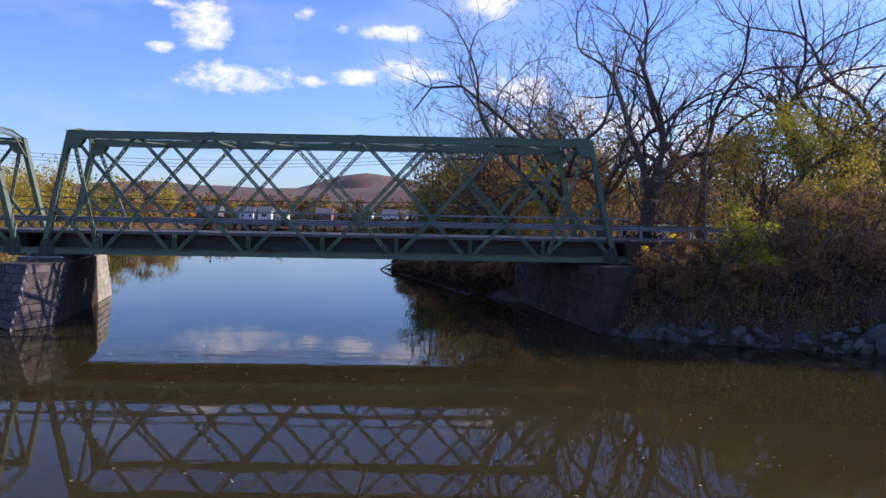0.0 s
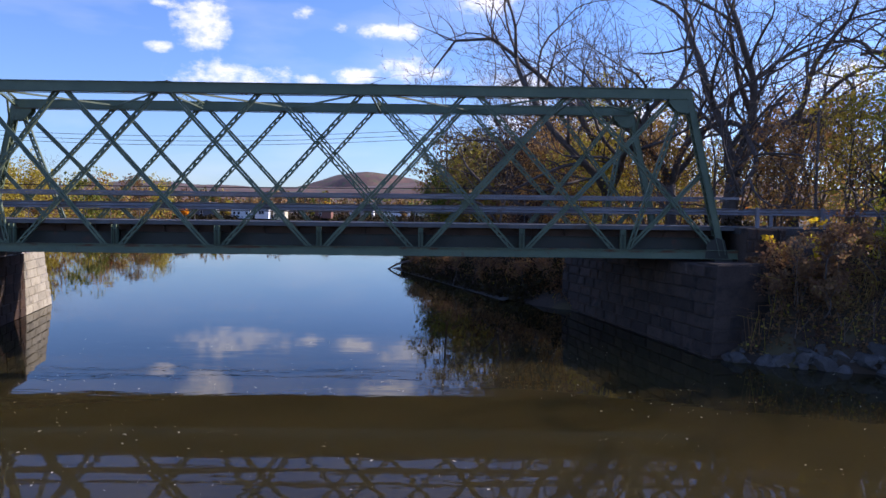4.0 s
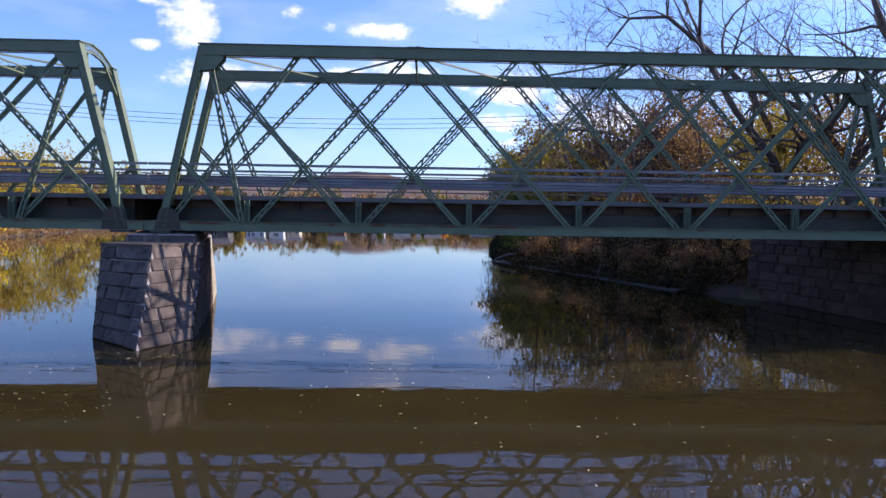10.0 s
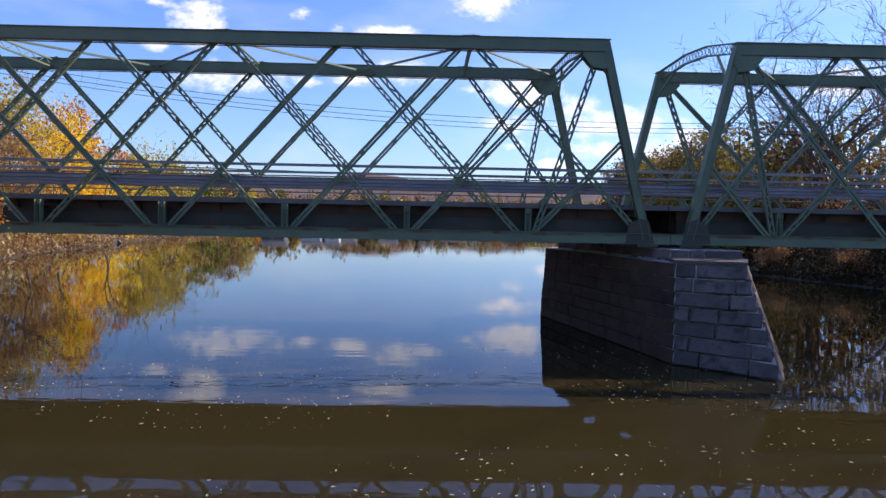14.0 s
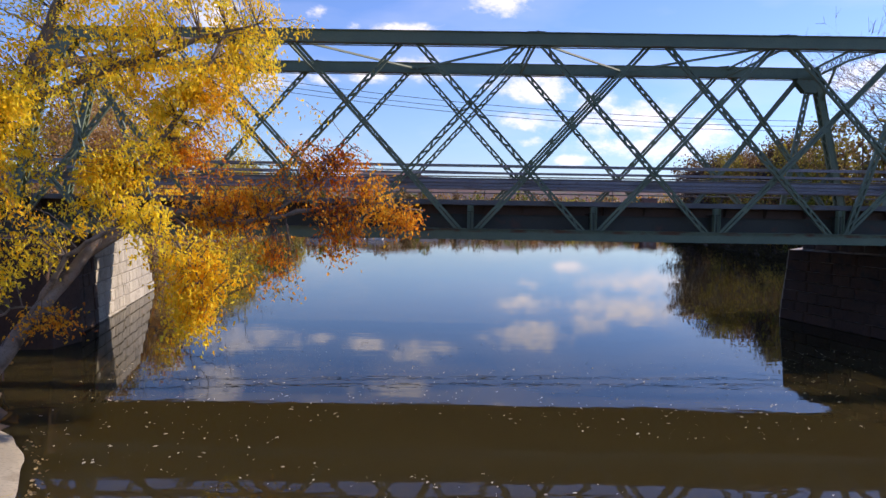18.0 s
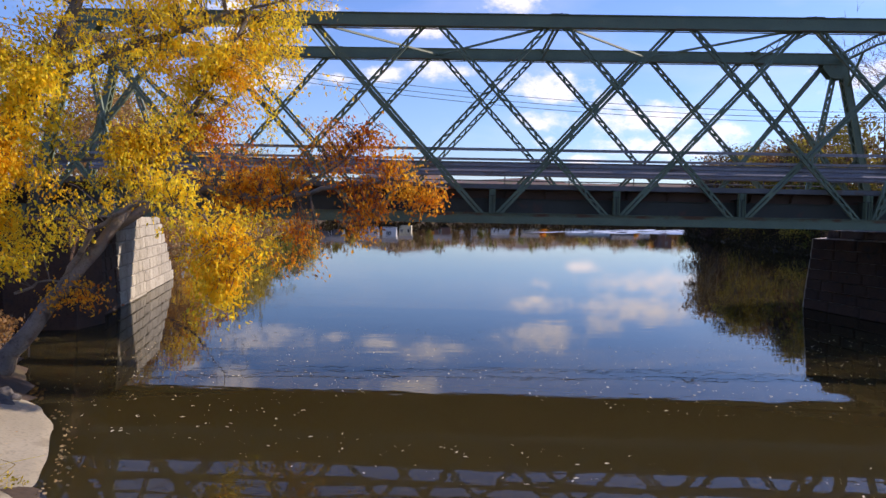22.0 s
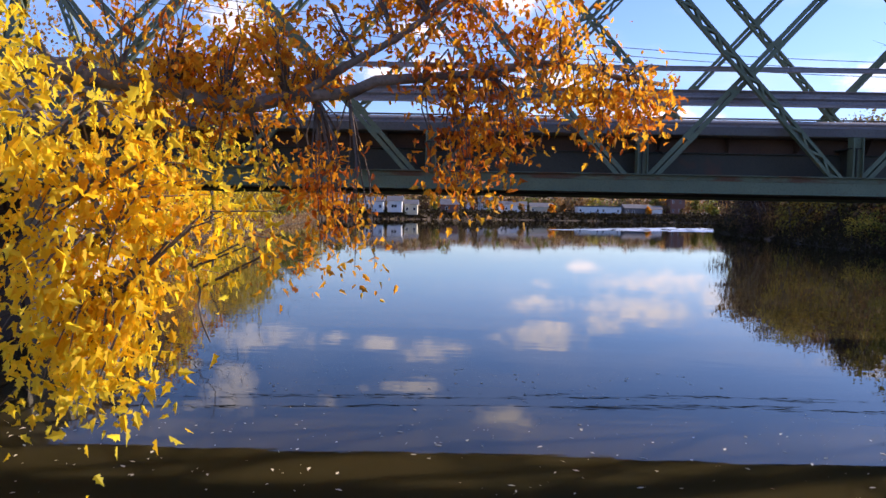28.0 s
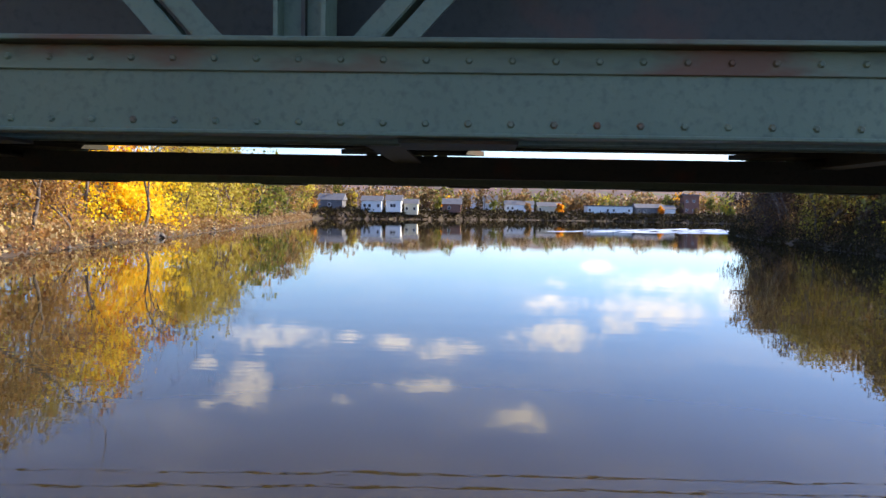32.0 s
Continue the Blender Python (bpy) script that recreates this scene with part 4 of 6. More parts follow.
M_PALEJOINT = mat("weathered_joint", (0.20, 0.18, 0.145), (0.27, 0.24, 0.195), 0.9, 2.0, 20, 0.4)
# autumn tones leaning to purple: some distance haze is put into the colour
M_HILL = mat("autumn_forest", (0.095, 0.062, 0.062), (0.19, 0.105, 0.080), 0.95, 0.016, 0.10, 0.0, 0.0, (0.10, 0.10, 0.055), 0.52)

build_pier()
build_abutments()
build_roads()
build_hills()


# ---- vegetation ----
def add_leaves(mb, centres, size, rnd, lobed=False, hang=0.0, flat=0.0):
    """One small leaf at each centre, turned at random."""
    for c in centres:
        s = size * (0.6 + rnd.random() * 0.8)
        d = Vector((rnd.gauss(0, 1), rnd.gauss(0, 1), rnd.gauss(0, 1) * (1 - flat) - hang)).normalized()
        u = d.orthogonal().normalized()
        u.rotate(Matrix.Rotation(rnd.random() * 6.283, 3, d))
        w = d.cross(u)
        c = Vector(c)
        n = len(mb.v)
        if lobed:
            bend, fold = w * s * (rnd.random() - 0.5) * 0.7, w * s * (0.15 + 0.35 * rnd.random())
            slim = 0.7 + 0.5 * rnd.random()
            for a, b, k in ((0, 0, 0), (0.26, 0.33, 0.05), (0.44, 0.20, 0.2), (0.72, 0.33, 0.5), (0.84, 0.15, 0.6), (1.3, 0.0, 1), (0.84, -0.15, 0.6), (0.72, -0.33, 0.5), (0.44, -0.20, 0.2), (0.26, -0.33, 0.05)):
                mb.v.append(tuple(c + d * (a * s) + u * (b * s * slim) + bend * k + fold * abs(b) * 2.2))
            mb.v += [tuple(c + d * (0.44 * s) + bend * 0.2), tuple(c + d * (0.84 * s) + bend * 0.6)]
            mb.f += [(n, n + 1, n + 2, n + 10), (n, n + 10, n + 8, n + 9), (n + 2, n + 3, n + 4, n + 11, n + 10), (n + 10, n + 11, n + 6, n + 7, n + 8), (n + 4, n + 5, n + 11), (n + 5, n + 6, n + 11)]
        else:
            mb.v += [tuple(c), tuple(c + d * s * 0.5 + u * s * 0.36), tuple(c + d * s), tuple(c + d * s * 0.5 - u * s * 0.36)]
            mb.f.append((n, n + 1, n + 2, n + 3))


def grow(mb, p, d, r, length, level, rnd, tips, up=0.12, split=(2, 3), seg=5, shrink=0.72, spread=0.75, wiggle=0.22):
    """A limb and its children; the ends of the finest go to tips."""
    p, d = Vector(p), Vector(d).normalized()
    steps = 5 if level > 1 else 3
    pts, rad = [p], [r]
    for i in range(steps):
        d = (d + Vector((rnd.gauss(0, wiggle), rnd.gauss(0, wiggle), rnd.gauss(0, wiggle) * 0.7 + up * 0.5))).normalized()
        pts.append(pts[-1] + d * length / steps)
        rad.append(r * (1 - 0.42 * (i + 1) / steps))
    mb.tube(pts, rad, 7 if r > 0.12 else (5 if r > 0.03 else 3))
    if level <= 0:
        tips.append((pts[-1], d))
        return
    n = rnd.randint(*split)
    az = rnd.random() * 6.283
    for k in range(n + (1 if level > 1 else 2)):
        i = steps if k < n else rnd.randint(2, steps - 1)
        o = d.orthogonal().normalized()
        o.rotate(Matrix.Rotation(az + k * 6.283 / n + rnd.gauss(0, 0.3), 3, d))
        nd = (d + o * spread * (0.6 + rnd.random() * 0.7) + Vector((0, 0, up))).normalized()
        grow(mb, pts[i], nd, rad[i] * (0.74 if k < n else 0.5), length * shrink * (0.75 + rnd.random() * 0.5), level - 1, rnd, tips, up, split, seg, shrink, spread, wiggle)


def limb(mb, p, d, r, length, depth, rnd, tips, rise=0.05):
    """A long crooked limb with side branches that ends in a fork."""
    p, d = Vector(p), Vector(d).normalized()
    n = max(3, int(length / (0.75 if r > 0.05 else 0.55)))
    pts, rad, dirs = [p], [r], [d]
    turn = Vector((rnd.gauss(0, 0.1), rnd.gauss(0, 0.1), 0))
    for i in range(n):
        turn = turn * 0.72 + Vector((rnd.gauss(0, 0.15), rnd.gauss(0, 0.15), rnd.gauss(0, 0.11)))
        d = (d + turn + Vector((0, 0, rise))).normalized()
        pts.append(pts[-1] + d * length / n)
        rad.append(r * (1 - 0.5 * (i + 1) / n))
        dirs.append(d)
    mb.tube(pts, rad, 8 if r > 0.15 else (5 if r > 0.035 else 3))
    if depth <= 0:
        tips.append((pts[-1], d))
        return
    az = rnd.random() * 6.283
    kids = [(n, 0.82, 0.5, 0.66), (n, 0.66, 0.8, 0.55)]
    i = 2
    while i < n:
        kids.append((i, 0.50 + 0.15 * rnd.random(), 1.0, 0.50 * (1 - 0.3 * i / n)))
        i += rnd.choice((1, 2, 2, 3))
    for k, (i, rr, sp, ll) in enumerate(kids):
        o = dirs[i].orthogonal().normalized()
        o.rotate(Matrix.Rotation(az + k * 2.4 + rnd.gauss(0, 0.4), 3, dirs[i]))
        nd = dirs[i] + o * sp * (0.6 + 0.5 * rnd.random()) + Vector((0, 0, 0.12))
        limb(mb, pts[i], nd, rad[i] * rr, max(0.5, length * ll * (0.7 + 0.6 * rnd.random())), depth - 1, rnd, tips, rise)


def bare_tree(x, y, h, seed, lean=(0, 0), levels=3, girth=0.36, extra=(), fork=0.24, twig=0.013, label="tall bare cottonwood with dark spreading limbs on the bank"):
    rnd = random.Random(seed)
    z = max(ground_z(x, y) - 0.3, -0.3)
    t = thing("bare_tree", label, "tree", "bare bank trees", at=(x, y, z))
    mb, tips = MB(), []
    # a stout trunk, flared at its foot, that divides into a few heavy limbs
    top, pts, rad = h * fork, [], []
    for i in range(7):
        v = i / 6
        pts.append(Vector((lean[0] * top * v + 0.12 * math.sin(v * 5 + seed), lean[1] * top * v + 0.1 * math.sin(v * 4 + seed), top * v)))
        rad.append(girth * (1.0 - 0.2 * v + 0.5 * (1 - v) ** 6))
    mb.tube(pts, rad, 10)
    heavy = 3 if girth > 0.3 else 2
    az = rnd.random() * 6.283
    for k in range(heavy):
        a = az + k * 6.283 / heavy + rnd.gauss(0, 0.25)
        s = 0.36 + 0.22 * rnd.random()
        limb(mb, pts[-1], (math.cos(a) * s + lean[0], math.sin(a) * s + lean[1], 1), girth * (0.66 - 0.05 * k), h * (0.44 + 0.1 * rnd.random()), levels, rnd, tips)
    for line, r0 in extra:
        loc = [Vector(p) - Vector((x, y, z)) for p in line]
        rr = [r0 * (1 - 0.75 * i / (len(loc) - 1)) for i in range(len(loc))]
        mb.tube(loc, rr, 7)
        for i in range(2, len(loc)):
            for k in range(3):
                dd = (loc[i] - loc[i - 1]).normalized() + Vector((rnd.gauss(0, 0.5), rnd.gauss(0, 0.5), rnd.gauss(0.2, 0.6)))
                limb(mb, loc[i], dd, rr[i] * 0.5, 2.4, 1, rnd, tips, 0.0)
    part("trunk", mb, M_BARK, t, smooth=True)
    tw = MB()
    for p, d in tips:
        for k in range(2):
            dd = (d + Vector((rnd.gauss(0, 0.55), rnd.gauss(0, 0.55), rnd.gauss(0.1, 0.5)))).normalized()
            q = p + dd * (0.4 + rnd.random() * 0.7)
            q2 = q + (dd + Vector((rnd.gauss(0, 0.4), rnd.gauss(0, 0.4), rnd.gauss(0.0, 0.3)))) * 0.45
            tw.tube([p, q, q2], [twig, twig * 0.75, twig * 0.35], 3)
    part("crown", tw, M_BARK, t, "fine leafless twigs")
    return t


def leafy_tree(x, y, h, rad, leaf, seed, n=2600, size=0.3, low=0.15, name="leafy_tree", label="", z0=None, bark=None, levels=3, stems=1, wisps=0.25):
    """A tapered trunk with limbs and a crown of leaf clumps with gaps."""
    rnd = random.Random(seed)
    z = (ground_z(x, y) - 0.2) if z0 is None else z0
    t = thing(name, label or "autumn-leaved tree on the river bank", "tree" if name != "bush" else "bush", "bank trees", at=(x, y, z))
    tips = []
    for s in range(stems):
        mb = MB()
        lean = (rnd.gauss(0, 0.25), rnd.gauss(0, 0.25)) if stems > 1 else (rnd.gauss(0, 0.06), rnd.gauss(0, 0.06))
        grow(mb, (rnd.gauss(0, 0.15 * (stems - 1)), rnd.gauss(0, 0.15 * (stems - 1)), 0), (lean[0], lean[1], 1), h * 0.017 / stems ** 0.4 + 0.02, h * 0.42, levels, rnd, tips, up=0.2, split=(2, 3), shrink=0.62, spread=0.7)
        part("stem" if stems > 1 else "trunk", mb, bark or M_BARK, t, smooth=True)
    lobes = []
    for k in range(9):
        a, v = rnd.random() * 6.283, low + (1 - low) * (k + 0.5) / 9
        rr = rad * math.sqrt(max(0.05, 1 - (2.0 * (v - 0.45)) ** 2)) * 0.62
        lobes.append((Vector((math.cos(a) * rr, math.sin(a) * rr, h * v)), rad * (0.35 + rnd.random() * 0.25)))
    cen = []
    clumps = max(20, n // 26)
    for k in range(clumps):
        if tips and rnd.random() < wisps:
            c = tips[rnd.randrange(len(tips))][0]
            cr = rad * 0.12
        else:
            lc, lr = lobes[rnd.randrange(len(lobes))]
            dv = Vector((rnd.gauss(0, 1), rnd.gauss(0, 1), rnd.gauss(0, 1) * 0.8)).normalized() * lr * (0.55 + 0.5 * rnd.random())
            c, cr = lc + dv, rad * 0.16
        for i in range(n // clumps):
            cen.append(c + Vector((rnd.gauss(0, cr), rnd.gauss(0, cr), rnd.gauss(0, cr * 0.7))))
    lb = MB()
    add_leaves(lb, [c for c in cen if c.z > 0.1], size, rnd)
    part("crown", lb, leaf, t)
    return t


def near_tree():
    """The yellow and orange maple that leans out over the water."""
    rnd = random.Random(77)
    t = thing("maple_tree", "leaning silver maple with yellow and orange autumn leaves over the water", "tree")
    limbs = [
        [(-26.9, -8.7, 0.1), (-26.3, -8.5, 1.1), (-25.5, -8.3, 2.2), (-24.8, -8.0, 3.2), (-24.0, -7.4, 4.6), (-23.1, -7.0, 6.4), (-22.2, -6.6, 8.2)],
        [(-24.7, -7.9, 3.3), (-23.6, -7.3, 4.3), (-22.6, -7.0, 4.15), (-21.6, -6.9, 4.0), (-20.4, -6.7, 4.25), (-18.9, -6.5, 4.5), (-17.5, -6.4, 4.35)],
        [(-28.6, -9.4, 0.8), (-27.6, -8.9, 3.2), (-26.7, -8.3, 5.4), (-25.8, -7.8, 7.6), (-25.2, -7.4, 9.6), (-24.6, -7.0, 11.6)],
        [(-25.6, -8.3, 2.2), (-24.8, -8.6, 3.3), (-23.6, -9.0, 3.9), (-22.3, -9.3, 3.7), (-21.6, -9.3, 2.6)],
        [(-26.2, -8.1, 6.4), (-24.4, -7.4, 7.4), (-22.6, -6.9, 8.2), (-21.4, -6.6, 8.6)],
        [(-21.3, -6.85, 4.05), (-19.9, -6.6, 4.95), (-19.2, -6.4, 5.8)],
        [(-23.6, -7.1, 4.6), (-22.9, -6.6, 3.6), (-22.4, -6.4, 2.4), (-22.2, -6.3, 1.6)],
        [(-26.6, -8.5, 1.9), (-25.8, -8.5, 2.2), (-25.0, -8.4, 2.0)],
        [(-26.7, -8.3, 5.2), (-28.0, -9.2, 6.6), (-29.0, -9.8, 8.0)],
        [(-25.8, -7.8, 7.2), (-24.8, -6.4, 8.0), (-23.8, -4.9, 8.6), (-22.9, -3.7, 9.0), (-22.2, -2.9, 9.6)],
    ]
    girth = [0.21, 0.12, 0.26, 0.07, 0.12, 0.05, 0.045, 0.035, 0.12, 0.10]
    pts_all = []
    for pts, g in zip(limbs, girth):
        mb = MB()
        fine = []
        for a, b in zip(pts, pts[1:]):
            for i in range(4):
                p = Vector(a).lerp(Vector(b), i / 4)
                fine.append(p + Vector((rnd.gauss(0, 0.03), rnd.gauss(0, 0.03), rnd.gauss(0, 0.03))))
        fine.append(Vector(pts[-1]))
        rr = [g * (1 - 0.82 * i / (len(fine) - 1)) for i in range(len(fine))]
        mb.tube(fine, rr, 9)
        part("trunk" if g > 0.2 else "limb", mb, M_BARK_MAPLE, t, smooth=True)
        pts_all += fine[len(fine) // 4:]
    # crown: centre, radii, twigs, leaves a twig, colour
    yel, ora = [
        ((-24.6, -7.3, 9.2), (3.7, 2.0, 3.0), 560), ((-23.0, -6.9, 6.9), (2.2, 1.4, 1.5), 310), ((-27.2, -8.6, 6.0), (2.4, 1.5, 2.5), 390),
        ((-22.1, -6.5, 3.1), (0.8, 0.7, 0.9), 45), ((-26.4, -8.7, 3.4), (1.6, 0.9, 1.3), 140), ((-21.9, -9.3, 3.2), (1.1, 0.6, 0.8), 85), ((-22.0, -9.3, 2.25), (0.6, 0.5, 0.65), 45),
        ((-24.5, -8.0, 5.2), (1.6, 1.0, 1.0), 150), ((-28.6, -9.6, 8.6), (2.4, 1.5, 2.2), 180), ((-23.2, -9.0, 4.2), (1.0, 0.7, 0.5), 50),
        ((-26.4, -9.4, 4.7), (1.0, 0.6, 0.8), 90), ((-25.6, -9.3, 6.3), (1.1, 0.6, 0.8), 90), ((-26.8, -9.5, 3.3), (0.8, 0.5, 0.5), 45), ((-22.6, -3.4, 8.5), (1.7, 1.0, 2.1), 230)], [
        ((-20.7, -6.7, 4.5), (2.4, 0.75, 0.85), 170), ((-18.7, -6.5, 4.35), (1.15, 0.55, 0.55), 50), ((-18.9, -6.5, 5.15), (1.2, 0.5, 0.75), 44), ((-20.3, -6.5, 5.5), (1.0, 0.5, 0.6), 36), ((-22.0, -6.8, 4.2), (1.4, 0.8, 1.0), 105),
        ((-20.9, -6.6, 2.9), (0.7, 0.5, 0.9), 44), ((-19.6, -6.3, 5.5), (0.9, 0.4, 0.5), 30), ((-25.2, -8.5, 2.0), (0.9, 0.5, 0.35), 30),
        ((-22.6, -6.9, 5.4), (1.1, 0.7, 0.6), 50), ((-18.8, -6.6, 3.75), (1.15, 0.4, 0.32), 34), ((-19.5, -6.7, 3.35), (0.45, 0.4, 0.45), 18), ((-18.0, -6.6, 4.12), (0.75, 0.35, 0.35), 42)]
    for leaf, spec, label in ((L_YELLOW, yel, "yellow leaves"), (L_ORANGE, ora, "orange and rust-brown leaves")):
        tw, lv = MB(), MB()
        cen = []
        for c, r, n in spec:
            for k in range(n):
                dv = Vector((rnd.gauss(0, 1), rnd.gauss(0, 1), rnd.gauss(0, 1))).normalized()
                dv *= rnd.random() ** 0.5 * (0.95 + 0.75 * noise.noise(dv * 2.3 + Vector(c) * 1.7))
                e = Vector(c) + Vector((dv.x * r[0], dv.y * r[1], dv.z * r[2]))
                if noise.noise(e * 0.9) < -0.32 or noise.noise(e * 2.6) < -0.16:
                    continue
                s = min(pts_all, key=lambda q: (q - e).length_squared + 0.6 * max(0.0, e.z - q.z - 1) ** 2)
                if (s - e).length > 1.6:
                    s = e + (s - e).normalized() * 1.6
                m = s.lerp(e, 0.5) + Vector((rnd.gauss(0, 0.08), rnd.gauss(0, 0.08), 0.12 + rnd.gauss(0, 0.05)))
                tip = e + Vector((0, 0, -0.06))
                tw.tube([s, m, tip], [0.013, 0.009, 0.003], 3)
                for i in range(rnd.randint(27, 41) if leaf is L_YELLOW else rnd.randint(15, 26)):
                    q = m.lerp(tip, rnd.random() ** 0.7)
                    cen.append(q + Vector((rnd.gauss(0, 0.13), rnd.gauss(0, 0.13), rnd.gauss(-0.07, 0.13))))
        tagged(part("twig_spray", tw, M_BARK, t), kind="stuff")
        add_leaves(lv, cen, 0.072 if leaf is L_YELLOW else 0.070, rnd, lobed=True, hang=1.3)
        tagged(part("foliage", lv, leaf, t, label), kind="stuff")


L_LIME = leaf_mat("lime_leaves", [(0.20, 0.19, 0.03), (0.34, 0.33, 0.035), (0.47, 0.43, 0.045), (0.56, 0.46, 0.05), (0.28, 0.25, 0.04)], 0.5)


def right_bank():
    bare_tree(31.5, 15, 21, 3, (-0.10, 0.0), girth=0.42, extra=[([(31.2, 15, 8), (29.0, 14.8, 11.5), (26.5, 14.6, 13.6), (24.0, 14.4, 15.4), (21.8, 14.2, 15.2), (20.6, 14.2, 13.6)], 0.2)])
    bare_tree(37.2, 11.5, 20, 8, (0.0, 0.0), girth=0.50)
    bare_tree(34.3, 13.5, 21, 12, (0.08, 0.1), girth=0.36)
    bare_tree(47.0, 9.5, 21, 21, (0.05, 0.0), girth=0.42)
    bare_tree(42.5, 15.0, 20, 33, (-0.05, 0.05), girth=0.36)
    bare_tree(52.5, 12.0, 22, 41, (0.0, 0.0), girth=0.40)
    bare_tree(57.0, 8.0, 20, 55, (-0.08, 0.0), girth=0.34)
    bare_tree(28.0, 21.0, 15, 61, (-0.1, 0.0), levels=2, girth=0.2, label="slender bare tree behind the bridge")
    bare_tree(26.0, 27.0, 14, 67, (-0.1, 0.0), levels=2, girth=0.18, label="slender bare tree behind the bridge")
    bare_tree(28.6, 43.0, 22, 71, (-0.03, 0.0), levels=3, girth=0.31, twig=0.021, label="slender grey tree with a haze of fine twigs")
    bare_tree(32.0, 46.0, 23, 73, (0.03, 0.0), levels=3, girth=0.31, twig=0.021, label="slender grey tree with a haze of fine twigs")
    bare_tree(36.0, 50.0, 22, 83, (0.0, 0.0), levels=3, girth=0.31, twig=0.021, label="slender grey tree with a haze of fine twigs")
    bare_tree(26.5, 50.0, 14, 79, (0.0, 0.0), levels=3, girth=0.2, twig=0.021, label="slender grey tree with a haze of fine twigs")
    spec = [  # x, y, height, radius, leaf, leaves, size
        (24.6, 56.0, 12.5, 3.6, L_THICKET, 5600, 0.24), (21.6, 54.0, 8.5, 2.9, L_GREEN, 5200, 0.24), (22.4, 44.0, 5.0, 2.4, L_THICKET, 3600, 0.2), (27.2, 25.0, 9.2, 2.2, L_VINE, 11000, 0.15),
        (29.8, 21.5, 10.0, 3.2, L_BROWN, 5600, 0.16), (31.5, 17.5, 9.0, 3.0, L_OLIVE, 5600, 0.15), (35.0, 15.0, 9.5, 3.2, L_BROWN, 5200, 0.15),
        (39.0, 12.0, 8.0, 3.0, L_BROWN, 5200, 0.15), (43.0, 10.0, 9.5, 3.4, L_OLIVE, 6000, 0.15), (47.0, 8.5, 11.0, 3.4, L_OLIVE, 7000, 0.15),
        (51.0, 9.0, 10.5, 3.6, L_OLIVE, 5200, 0.16), (55.0, 8.0, 10.0, 3.6, L_BROWN, 5200, 0.16), (60.0, 8.0, 11.0, 4.0, L_OLIVE, 5200, 0.17),
        (31.0, 34.0, 10.0, 3.8, L_RUSSET, 4200, 0.22), (37.0, 24.0, 10.0, 4.2, L_THICKET, 4200, 0.22),
        (46.0, 20.0, 11.0, 4.6, L_BROWN, 4200, 0.22), (56.0, 18.0, 11.0, 4.6, L_OLIVE, 4200, 0.22), (25.2, 68.0, 12.0, 3.4, L_VINE, 5200, 0.26), (28.5, 72.0, 12.5, 4.2, L_RUSSET, 4200, 0.3),
        (22.8, 80.0, 12.5, 3.2, L_THICKET, 4600, 0.28), (25.0, 92.0, 13.5, 3.6, L_VINE, 4600, 0.3), (30.0, 84.0, 12.5, 4.6, L_RUSSET, 3600, 0.32), (27.5, 104.0, 13.5, 4.0, L_RUSSET, 4200, 0.34), (33.0, 100.0, 12.5, 5.0, L_THICKET, 3200, 0.38), (31.5, 116.0, 13.0, 4.6, L_VINE, 3600, 0.38), (38.0, 118.0, 12.0, 5.5, L_RUSSET, 3000, 0.4),
        (45.0, 7.6, 9.5, 2.4, L_LIME, 6500, 0.15), (49.0, 6.9, 9.0, 2.4, L_LIME, 5200, 0.15), (68.0, 1.0, 11.0, 4.0, L_RUSSET, 3600, 0.24), (72.0, 3.0, 13.0, 5.0, L_THICKET, 3600, 0.26)]
    for i, (x, y, h, r, leaf, n, s) in enumerate(spec):
        kind = {L_GREEN: "dark green and yellowing", L_OLIVE: "olive-yellow", L_THICKET: "dull olive", L_RUSSET: "russet-brown", L_BROWN: "tawny brown", L_VINE: "grey-brown", L_LIME: "yellow-green"}[leaf]
        thin = 0.85 if x > 33 and y < 16 else 1.5
        leafy_tree(x, y, h, r * 1.12, leaf, 100 + i, int(n * thin), s * 1.0, low=0.0, stems=4 if thin < 1 else 3, label=kind + " leaved thicket tree tangled with vines", wisps=0.55 if leaf is not L_VINE else 0.06)
    # yellow creeper that climbs the leaning cottonwood
    rnd = random.Random(64)
    mb, cen = MB(), []
    for k in range(70):
        v = rnd.random()
        c = Vector((31.1 - 0.6 * v, 14.7, 4.5 + 9.0 * v))
        for q in range(30):
            cen.append(c + Vector((rnd.gauss(0, 0.55), rnd.gauss(0, 0.5), rnd.gauss(0, 0.5))))
        if k % 2:
            mb.tube([c + Vector((0, 0, -0.8)), c, c + Vector((rnd.gauss(0, 0.4), rnd.gauss(0, 0.4), 0.5))], [0.02, 0.015, 0.006], 3)
    add_leaves(mb, cen, 0.14, rnd)
    single("creeper", mb, L_OLIVE, "yellow creeper leaves climbing a bare trunk", "vine", kind="stuff")
    rnd = random.Random(90)
    for k in range(16):
        x, y = 33.5 + k * 1.75 + rnd.gauss(0, 0.5), 7.5 + rnd.random() * 5
        bare_tree(x, y, 8.5 + rnd.random() * 4.5, 120 + k, (rnd.gauss(0, 0.12), rnd.gauss(0, 0.1)), levels=2, girth=0.10, label="slim grey-brown sapling with bare twigs in the thicket")
    for k in range(7):
        x, y = 37.5 + k * 2.6 + rnd.gauss(0, 0.4), -3.2 - rnd.random() * 2.0
        bare_tree(x, y, 4.5 + rnd.random() * 2.5, 150 + k, (rnd.gauss(0, 0.25), rnd.gauss(0, 0.2)), levels=2, girth=0.06, label="thin bare sapling leaning over the shaded bank")
